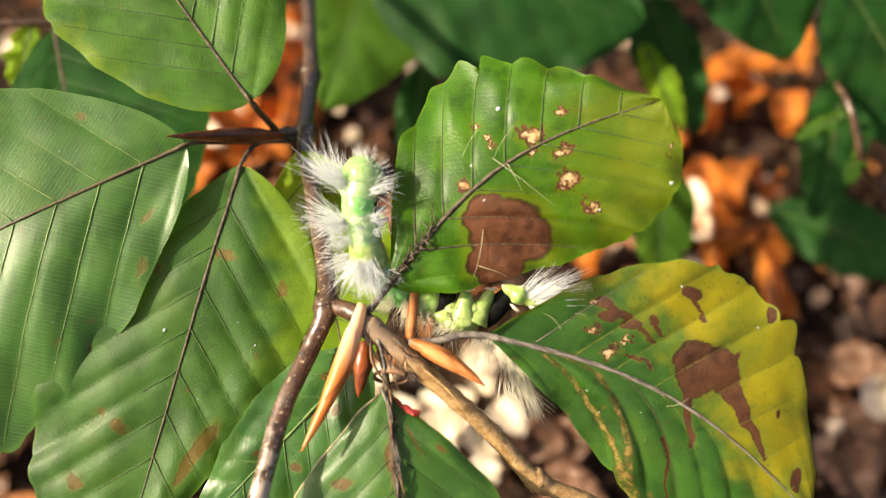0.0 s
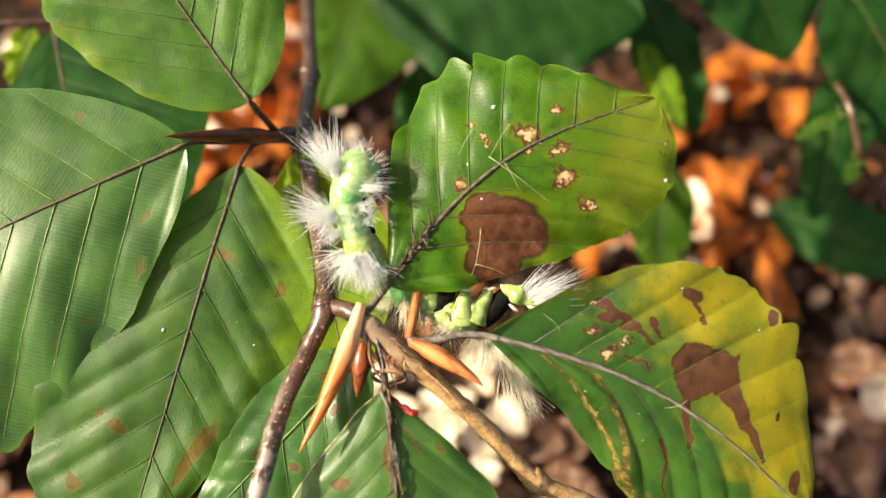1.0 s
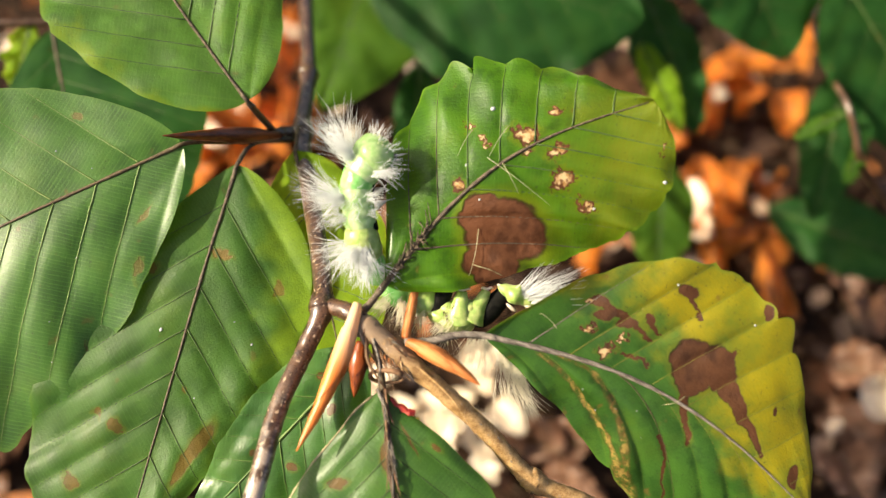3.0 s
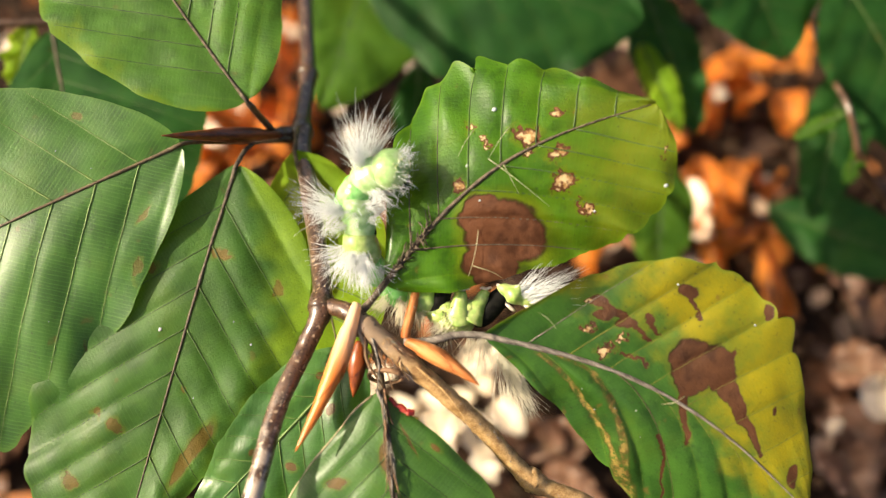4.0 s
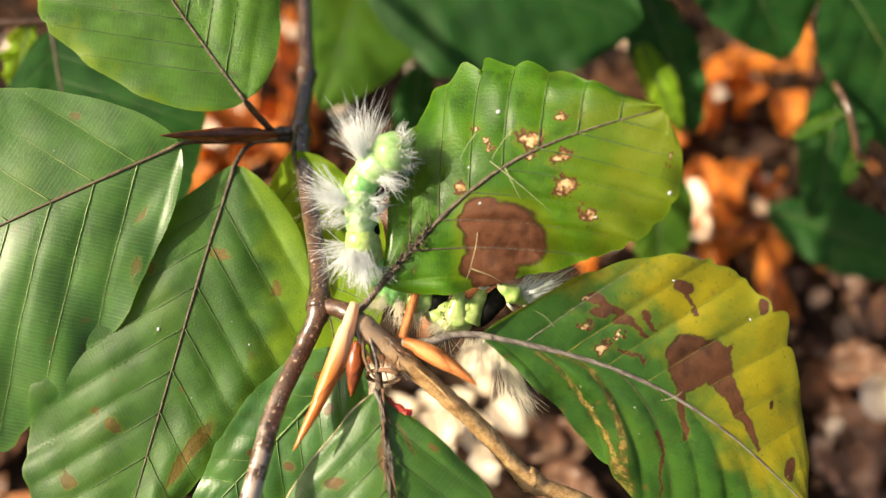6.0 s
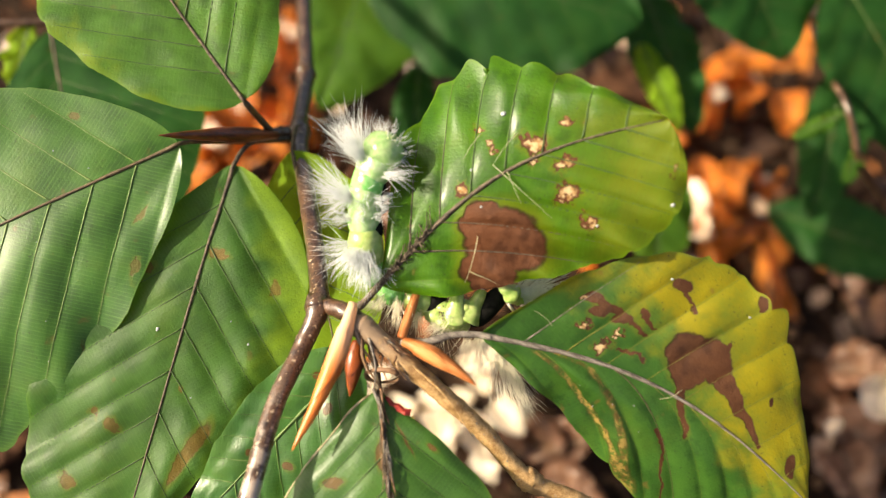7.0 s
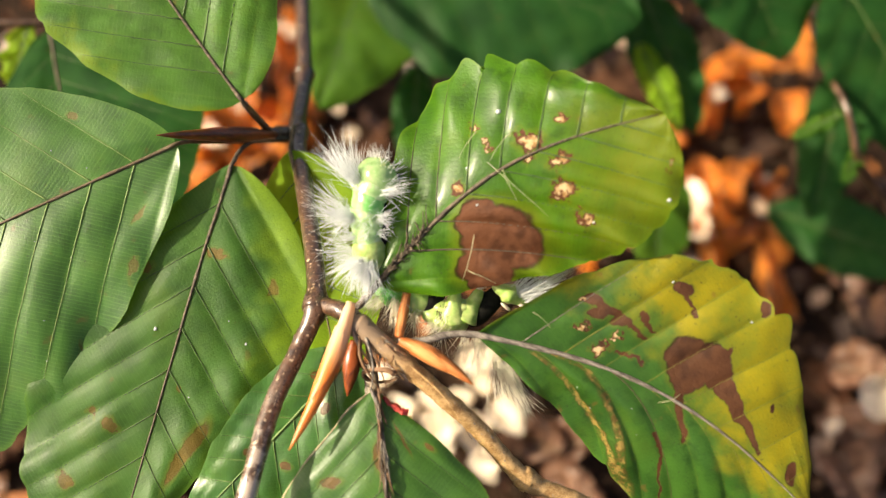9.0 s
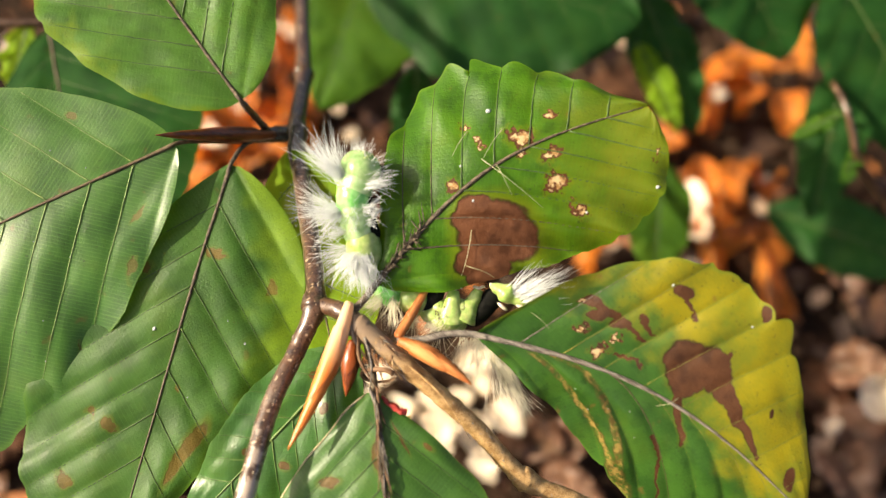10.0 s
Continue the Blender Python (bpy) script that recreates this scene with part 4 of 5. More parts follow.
CHEST_WAY = [(0, -1.73, 0.35, 0.42), (0.5, -1.76, 0.40, 0.42), (1, -1.90, 0.53, 0.42), (1.5, -1.90, 0.56, 0.42), (2, -1.78, 0.79, 0.42), (2.5, -1.73, 0.81, 0.42), (4, -1.71, 0.61, 0.42), (4.5, -1.68, 0.59, 0.42), (5, -1.66, 0.61, 0.42), (5.5, -1.65, 0.67, 0.42), (7, -1.52, 0.72, 0.42), (7.5, -1.47, 0.64, 0.42), (8, -1.38, 0.45, 0.42), (8.5, -1.30, 0.33, 0.42), (9, -1.38, 0.35, 0.42), (9.5, -1.45, 0.47, 0.42), (10, -1.60, 0.52, 0.42)]
WAIST_WAY = [(0, -1.63, -0.11, 0.28), (0.5, -1.65, -0.09, 0.28), (1, -1.71, 0.01, 0.28), (1.5, -1.69, 0.01, 0.28), (2, -1.66, 0.15, 0.28), (2.5, -1.64, 0.15, 0.28), (4, -1.66, -0.00, 0.28), (4.5, -1.63, -0.00, 0.28), (5, -1.61, -0.00, 0.28), (5.5, -1.60, 0.03, 0.28), (7, -1.49, 0.03, 0.28), (7.5, -1.45, -0.04, 0.28), (8, -1.38, -0.14, 0.28), (8.5, -1.31, -0.16, 0.28), (9, -1.35, -0.14, 0.28), (9.5, -1.37, -0.09, 0.28), (10, -1.44, -0.04, 0.28)]
# how far the tail end is twisted away behind the leaf, in degrees
TAIL_TURN = [(0, 0), (2, 0), (2.5, 4), (4, 4), (4.5, 12), (5, 16), (5.5, 26), (7, 46), (7.5, 54), (8, 54), (8.5, 42), (9, 18), (9.5, 2), (10, -4)]
CRAWLER = Vector((-0.012, -0.009, -0.001))
BACK = Vector((-1.0, 0.08, 0.50))                # the back looks out to the side and up from the spray


def body_pose(p, d, back=BACK):
    """A piece of the body at p (cm), running along d, with its back turned to back."""
    d = Vector(d).normalized()
    z = (Vector(back) - d * Vector(back).dot(d)).normalized()
    return Matrix.Translation(cm(p) - CRAWLER) @ Matrix((d, z.cross(d), z)).transposed().to_4x4()


def fore_body(k):
    """The poses of the moving pieces at the k-th time: joint, waist, chest, shoulder, neck, collar, head."""
    a, b, c, h = (Vector(way[k][1:]) for way in (WAIST_WAY, CHEST_WAY, NECK_WAY, HEAD_WAY))
    foot = Vector((-1.33, -0.60, 0.02))
    bent = max(0.0, min(1.0, (h.z - 0.62) / 0.2))       # the head turned aside over the leaf
    shoulder = b.lerp(c, 0.52) + Vector((-0.03, 0, 0))
    collar = c.lerp(h, 0.52) + Vector((-0.06, 0.10, 0)) * bent
    gaze = Vector((0.62, 0.62, -0.46)).lerp(Vector((0.93, -0.20, 0.02)), bent)
    crown = Vector((-0.55, 0.35, 0.75)).lerp(Vector((-0.05, 0.75, 0.60)), bent)
    dorsal = BACK.lerp(Vector((-0.75, 0.75, 0.55)), bent)
    return [body_pose(foot.lerp(a, 0.30), a - foot), body_pose(a, b - foot), body_pose(b, c - a), body_pose(shoulder, c - b), body_pose(c, h - b, BACK.lerp(dorsal, 0.5)),
            body_pose(collar, h - c, dorsal), body_pose(h, gaze, crown)]


def rosette(bm, rnd, count, reach, angle, radius, cone=0.5, lean=(0, 0, 0), x=0.0, thick=0.000062, curl=0.12, root=0.00055):
    """A tuft of bristles from one wart: angle round the body in degrees from the back, x along it; lean bends the whole tuft."""
    a = radians(angle)
    nrm = Vector((0, -math.sin(a), math.cos(a)))
    lean = Vector(lean)
    for _ in range(int(count * 1.2)):
        p = nrm * radius * 0.93 + Vector((x, 0, 0)) + Vector((rnd.gauss(0, 1), rnd.gauss(0, 1), rnd.gauss(0, 1))) * root
        d = nrm + lean + Vector((rnd.gauss(0, cone), rnd.gauss(0, cone), rnd.gauss(0, cone)))
        if d.dot(nrm) < 0.15:
            d += nrm * (0.3 - d.dot(nrm))
        d.normalize()
        L = reach * min(1.15, max(0.35, rnd.gauss(0.82, 0.2)))
        bend = (Vector((rnd.gauss(0, 1), rnd.gauss(0, 1), rnd.gauss(0, 1))) + lean * 0.7) * curl * L
        s1 = d.orthogonal().normalized()
        s2 = d.cross(s1)
        w = thick * rnd.uniform(0.7, 1.25)
        rings = []
        for q, f in ((p, 1.0), (p + d * L * 0.45 + bend * 0.12, 0.9), (p + d * L * 0.8 + bend * 0.55, 0.6)):
            rings.append([bm.verts.new(q + (s1 * math.cos(t) + s2 * math.sin(t)) * w * f) for t in (0, 2.094, 4.189)])
        end = bm.verts.new(p + d * L + bend)
        for j in range(3):
            n = (j + 1) % 3
            for u, v in zip(rings, rings[1:]):
                bm.faces.new((u[j], u[n], v[n], v[j]))
            bm.faces.new((rings[2][j], rings[2][n], end))


def barrel(bm, half, r, seed=0):
    """A plump body ring: fuller than an egg, creased across, with warts round its middle."""
    rings, sides = 22, 32
    rows = []
    for i in range(1, rings):
        f = -1 + 2 * i / rings
        row = []
        for k in range(sides):
            a = 2 * math.pi * k / sides
            rr = r * (1 - abs(f) ** 3.4) ** 0.5 * (1 + 0.012 * math.cos(f * 17))
            rr *= 1 + 0.05 * noise.noise(Vector((f * 1.5, math.cos(a) * 1.3, math.sin(a) * 1.3 + seed)))
            rr += r * 0.07 * max(0.0, math.cos(a * 6)) ** 3 * math.exp(-(f / 0.3) ** 2)
            row.append(bm.verts.new((f * half, -rr * math.sin(a), rr * math.cos(a))))
        rows.append(row)
    ends = [bm.verts.new((-half, 0, 0)), bm.verts.new((half, 0, 0))]
    for k in range(sides):
        j = (k + 1) % sides
        bm.faces.new((ends[0], rows[0][j], rows[0][k]))
        bm.faces.new((ends[1], rows[-1][k], rows[-1][j]))
        for u, v in zip(rows, rows[1:]):
            bm.faces.new((u[k], u[j], v[j], v[k]))


def true_leg(seg, r, x, sign, mat):
    """A short clawed leg under the fore body."""
    bm = bmesh.new()
    tube(bm, [Vector((x, sign * 0.0009, -r * 0.75)), Vector((x + 0.0006, sign * 0.0012, -r * 1.15)), Vector((x + 0.0013, sign * 0.0012, -r * 1.5)), Vector((x + 0.0014, sign * 0.0010, -r * 1.72))],
         lambda t: 0.00075 * (1.05 - 0.75 * t), 8)
    part("leg", bm, mat, seg)


def caterpillar():
    rnd = random.Random(11)
    ob = thing("caterpillar", SPRAY @ Matrix.Translation(CRAWLER), "pale green caterpillar with tufts of long white bristles", "caterpillar")
    times = [row[0] for row in HEAD_WAY]
    poses = [fore_body(k) for k in range(len(times))]
    moving = []
    # fore body rings: half length, radius, skin, tufts (count, reach, angle, cone, lean, place along)
    rings = [
        (0.0046, 0.0030, skin_joint, [(34, 0.0062, 95, 0.40, (-0.7, 0, 0), 0.0), (20, 0.0050, 20, 0.4, (-0.5, 0, 0), 0.0)]),
        (0.0052, 0.0038, skin_lime, [(150, 0.0078, 38, 0.42, (-0.55, 0, 0.05), 0.0), (110, 0.0084, 70, 0.36, (-1.15, 0, 0.25), -0.0004), (55, 0.0078, 4, 0.34, (-0.15, 0, 0), 0.0), (26, 0.0086, -25, 0.30, (0.05, 0, 0), 0.001)]),
        (0.0052, 0.0035, skin_grub, [(40, 0.0066, 4, 0.30, (0.0, 0, 0), -0.0006), (20, 0.0036, 112, 0.34, (0.0, -0.2, -0.3), 0.0), (14, 0.0034, 60, 0.5, (-0.2, 0, 0), 0.0)]),
        (0.0046, 0.0036, skin_grub, [(120, 0.0098, 6, 0.40, (0.0, 0, 0), 0.0), (70, 0.0104, -28, 0.36, (0.35, 0, 0), 0.0004), (44, 0.0050, 112, 0.40, (0.0, -0.1, -0.35), 0.0), (12, 0.0034, 62, 0.45, (-0.5, 0, 0), -0.001)]),
        (0.0048, 0.0036, skin_joint, [(8, 0.0030, 80, 0.4, (-0.3, 0, 0), -0.002)]),
        (0.0042, 0.0039, skin_grub, [(110, 0.0104, 6, 0.32, (0.55, 0, 0.1), 0.0), (60, 0.0118, -30, 0.30, (0.85, 0, 0.1), 0.0), (46, 0.0108, -75, 0.30, (1.3, 0, 0.4), 0.0), (48, 0.0070, 108, 0.34, (0.35, -0.1, -0.35), 0.0)])]
    for i, (half, r, mat, tufts) in enumerate(rings):
        bm = bmesh.new()
        barrel(bm, half, r, seed=i * 3.1)
        seg = part("segment", bm, mat, ob)
        bm = bmesh.new()
        for count, reach, angle, cone, lean, x in tufts:
            rosette(bm, rnd, count, reach, angle, r, cone, lean, x)
        part("bristle_tuft", bm, hair_white, seg)
        if i in (2, 3, 5):
            for sign in (-1, 1):
                true_leg(seg, r, (0.0006, 0.0, 0.0004, 0.0, 0.0, 0.0)[i], sign, skin_foot)
        if i in (1, 3, 4):                              # black velvet folds on the belly
            bm = bmesh.new()
            blob(bm, (half * (0.75 if i == 1 else 0.0), 0, -r * 0.52), (half * 0.62, r * 0.70, r * 0.66), rings=12, sides=18, bumps=0.15, seed=i)
            part("belly_fold", bm, skin_black, seg)
        moving.append((seg, [(t, poses[k][i]) for k, t in enumerate(times)]))
    # head: a smooth dome with two lobes, eye spots, feelers and jaws
    bm = bmesh.new()
    R = (0.0043, 0.0047, 0.0045)
    blob(bm, (0, 0, 0), R, rings=22, sides=32, bumps=0.05, seed=4.0)
    for v in bm.verts:                  # the seam between the lobes
        v.co -= v.co.normalized() * 0.00022 * math.exp(-(v.co.y / 0.0004) ** 2) * (v.co.x > 0.001)
    head = part("head", bm, skin_face, ob)
    for sign in (-1, 1):
        for k in range(5):
            a = -0.6 + 0.28 * k
            bm = bmesh.new()
            blob(bm, (0.0034 + 0.0003 * math.cos(a * 3), sign * 0.0030, -0.0016 + 0.0009 * math.sin(a * 2)), (0.00022,) * 3, rings=4, sides=6)
            part("eye_spot", bm, skin_black, head)
        bm = bmesh.new()
        tube(bm, [(0.0029, sign * 0.0014, -0.0026), (0.0040, sign * 0.0016, -0.0032), (0.0046, sign * 0.0013, -0.0037)], lambda t: 0.0003 * (1.1 - 0.7 * t), 6)
        part("feeler", bm, skin_foot, head)
        bm = bmesh.new()
        blob(bm, (0.0034, sign * 0.0007, -0.0025), (0.0008, 0.0007, 0.0007), rings=6, sides=8)
        part("jaw", bm, rib_dark, head, "dark brown jaw")
    bm = bmesh.new()
    for k in range(11):
        a = 360 * k / 11
        for x in (0.0012, 0.0026):
            rosette(bm, rnd, 6, 0.0036, a, 0.0036, 0.5, (0.9, 0, 0), x, thick=0.00005)
    part("face_bristles", bm, hair_white, head)
    for k in range(90):                 # pale granules over the face
        a, e = rnd.uniform(-2.4, 2.4), rnd.uniform(0.15, 1.35)
        n = Vector((math.sin(e), math.cos(e) * math.sin(a), math.cos(e) * math.cos(a)))
        bm = bmesh.new()
        blob(bm, (n.x * R[0], n.y * R[1], n.z * R[2]), (rnd.uniform(0.00010, 0.00024),) * 3, rings=4, sides=6)
        part("granule", bm, skin_granule if k % 3 else hair_cream, head)
    moving.append((head, [(t, poses[k][6]) for k, t in enumerate(times)]))

    # hind body, hanging back down behind the leaf stalks: place, way it runs, half length, radius
    def hind(p, d, half, r, mat, name="segment", back=(0.1, -1.0, -0.25), seed=0.0):
        bm = bmesh.new()
        barrel(bm, half, r, seed=seed)
        seg = part(name, bm, mat, ob)
        seg.matrix_basis = body_pose(p, d, back)
        return seg

    def fringe(seg, rows, r, mat=hair_cream):
        bm = bmesh.new()
        for count, reach, angle, cone, lean, x in rows:
            rosette(bm, rnd, count, reach, angle, r, cone, lean, x)
        part("bristle_tuft", bm, mat, seg)

    def proleg(seg, root, knee, foot, pad, width):
        """A fleshy leg that grips upwards with a pale hooked pad; places in cm of the spray."""
        inv = seg.matrix_basis.inverted()
        a, b, c = (inv @ (cm(p) - CRAWLER) for p in (root, knee, foot))
        bm = bmesh.new()
        tube(bm, glide([a, b, c], 14), lambda t: width * (0.55 + 1.45 * (1 - t) ** 1.2 + 0.07 * math.sin(t * 9)), 14, rough=0.12, seed=width * 900)
        leg = part("proleg", bm, skin_lime, seg)
        bm = bmesh.new()
        way = [inv @ (cm((foot[0] + pad * 0.19 * math.cos(q), foot[1] + 0.07 * math.sin(q) + 0.03 * math.sin(3 * q) - 0.01, foot[2] + 0.07)) - CRAWLER) for q in [2.9 - 0.26 * j for j in range(11)]]
        tube(bm, way, lambda t: 0.00034 * (0.35 + 0.65 * math.sin(math.pi * t)), 8, rough=0.4)
        part("foot_pad", bm, skin_foot, leg, "ivory hooked foot pad")

    def brush(seg, root, way, count, reach, spread, mat=hair_cream, thick=0.000085):
        """A fan of hairs from a place in the spray (cm) along way."""
        bm = bmesh.new()
        m = seg.matrix_basis.inverted()
        w = m.to_3x3() @ Vector(way).normalized()
        p0 = m @ (cm(root) - CRAWLER)
        for _ in range(count):
            d = (w + Vector((rnd.gauss(0, spread), rnd.gauss(0, spread), rnd.gauss(0, spread)))).normalized()
            p = p0 + Vector((rnd.gauss(0, 1), rnd.gauss(0, 1), rnd.gauss(0, 1))) * 0.0007
            L = reach * rnd.uniform(0.6, 1.1)
            b = Vector((rnd.gauss(0, 1), rnd.gauss(0, 1), rnd.gauss(0, 1))) * L * 0.06
            tube(bm, [p, p + d * L * 0.5 + b, p + d * L], lambda t: thick * (1.1 - 0.9 * t), 3, caps=False)
        part("bristle_tuft", bm, mat, seg)

    s = hind((-0.95, -0.98, -0.15), (-0.5, 0.5, 0.1), 0.0040, 0.0028, skin_joint, seed=1)
    fringe(s, [(46, 0.0066, 20, 0.36, (0.1, 0, 0), 0.0), (26, 0.0056, 60, 0.4, (0, 0, 0), 0.001)], 0.0028)
    brush(s, (-0.80, -1.22, 0.18), (-0.12, -1.0, 0.15), 60, 0.0066, 0.26)
    s = hind((-0.36, -1.16, -0.12), (-1, 0.12, 0), 0.0036, 0.0034, skin_lime, seed=2)
    fringe(s, [(36, 0.0056, 0, 0.4, (0.1, 0, 0), 0.0), (24, 0.0046, 60, 0.4, (0, 0, 0), 0.0)], 0.0034)
    hind((0.02, -1.16, -0.05), (-0.5, -1, 0), 0.0042, 0.0022, skin_black, "black_band", seed=3)
    s = hind((0.36, -1.53, -0.14), (-1, 0.16, 0), 0.0050, 0.0036, skin_lime, seed=4)
    proleg(s, (0.45, -1.58, 0.00), (0.47, -1.25, 0.12), (0.52, -0.94, 0.12), 0.95, 0.00185)
    proleg(s, (0.70, -1.55, -0.02), (0.90, -1.23, 0.04), (1.06, -0.92, 0.06), 0.70, 0.00160)
    inv = s.matrix_basis.inverted()
    for at, size in (((0.06, -1.48, 0.00), (0.0030, 0.0024, 0.0022)), ((0.72, -1.44, 0.00), (0.0028, 0.0024, 0.0020)), ((0.34, -1.64, 0.10), (0.0036, 0.0020, 0.0018)), ((0.66, -1.30, 0.02), (0.0026, 0.0024, 0.0017)), ((0.24, -1.34, 0.04), (0.0026, 0.0019, 0.0016))):
        bm = bmesh.new()
        blob(bm, inv @ (cm(at) - CRAWLER), size, rings=12, sides=18, bumps=0.12, seed=at[0] * 9)
        part("skin_fold", bm, skin_lime, s)
    for k in range(16):                 # dark dots of the breathing pores and the bristle roots
        q = inv @ (cm((0.30 + rnd.uniform(-0.22, 0.36), -1.40 + rnd.uniform(-0.18, 0.16), 0.26)) - CRAWLER)
        bm = bmesh.new()
        blob(bm, q, (rnd.uniform(0.00010, 0.00024), 0.00012, 0.0003), rings=4, sides=6)
        part("pore", bm, rib_brown, s)
    fringe(s, [(16, 0.0090, 8, 0.40, (0.0, 0, 0), 0.0012), (26, 0.0040, 75, 0.45, (0.5, 0, 0.1), 0.0030), (20, 0.0036, 100, 0.4, (0.2, 0, 0), 0.001)], 0.0036)
    brush(s, (0.28, -1.62, 0.24), (-0.75, -0.75, 0.15), 40, 0.0062, 0.36, thick=0.00006)
    brush(s, (1.02, -2.02, 0.02), (-0.10, -1.0, 0.05), 42, 0.0105, 0.32, thick=0.00007)
    brush(s, (0.72, -2.00, 0.02), (-0.30, -1.0, 0.05), 22, 0.0085, 0.34, thick=0.00007)
    hind((0.90, -1.60, 0.02), (-0.4, -1, 0), 0.0016, 0.0010, skin_black, "black_band", seed=6)
    s = hind((1.19, -1.30, -0.10), (-1, -1.1, 0), 0.0056, 0.0024, skin_black, "black_band", seed=5)
    brush(s, (1.40, -2.35, -0.02), (0.40, -1.0, 0.05), 80, 0.0150, 0.20, thick=0.00007)
    brush(s, (1.65, -2.60, -0.02), (0.42, -1.0, 0.05), 70, 0.0125, 0.22, thick=0.00007)
    # the tail end, twisted so that its brush lies over the leaf
    home = Matrix.Translation(cm((1.62, -1.02, 0.30)) - CRAWLER)
    bm = bmesh.new()
    pts = glide([cm(p) for p in ((-0.32, 0.20, -0.02), (-0.10, 0.10, 0.04), (0.16, -0.06, 0.04), (0.50, -0.20, 0.0))], 24)
    tube(bm, pts, lambda t: 0.0017 * (0.22 + 0.85 * math.sin(math.pi * min(1, 0.97 * t)) ** 1.1 * (1 + 0.22 * math.sin(t * 15))), 18, rough=0.3, seed=4)
    tail = part("tail_end", bm, skin_lime, ob, "lime-green tail end")
    tail.matrix_basis = home
    for at, size, turn in (((-0.06, -0.26, 0.10), (0.0013, 0.0004, 0.0004), -0.7), ((0.36, -0.26, 0.14), (0.0012, 0.0004, 0.0004), -0.3), ((0.46, -0.24, 0.12), (0.0011, 0.0003, 0.0004), 0.3), ((-0.28, 0.20, 0.0), (0.0007, 0.0004, 0.0004), -0.5)):
        bm = bmesh.new()
        blob(bm, cm(at), size, Euler((0, 0, turn)).to_matrix(), rings=6, sides=10, bumps=0.4, seed=at[0])
        part("foot_pad", bm, skin_foot, tail)
    bm = bmesh.new()
    for x, y, count, reach, way in ((0.16, 0.02, 30, 0.0105, (1.0, 0.62, 0.40)), (0.28, -0.05, 46, 0.0130, (1.0, 0.42, 0.35)), (0.40, -0.14, 40, 0.0115, (1.0, 0.30, 0.30)), (0.10, 0.06, 14, 0.0075, (0.7, 0.8, 0.3))):
        w = Vector(way).normalized()
        for _ in range(count):
            d = (w + Vector((rnd.gauss(0, 0.13), rnd.gauss(0, 0.15), rnd.gauss(0, 0.15)))).normalized()
            p = cm((x, y, 0.10)) + Vector((rnd.gauss(0, 0.0006), rnd.gauss(0, 0.0005), rnd.gauss(0, 0.0004)))
            L = reach * rnd.uniform(0.6, 1.12)
            tube(bm, [p, p + d * L * 0.5 + Vector((0, 0.0002, 0)), p + d * L + Vector((0, 0.0006, 0)) * rnd.uniform(-1, 1)], lambda t: 0.00010 * (1.1 - 0.95 * t), 4)
    part("bristle_tuft", bm, hair_white, tail)
    moving.append((tail, [(t, home @ Matrix.Rotation(radians(a), 4, "Y")) for t, a in TAIL_TURN]))
    return moving


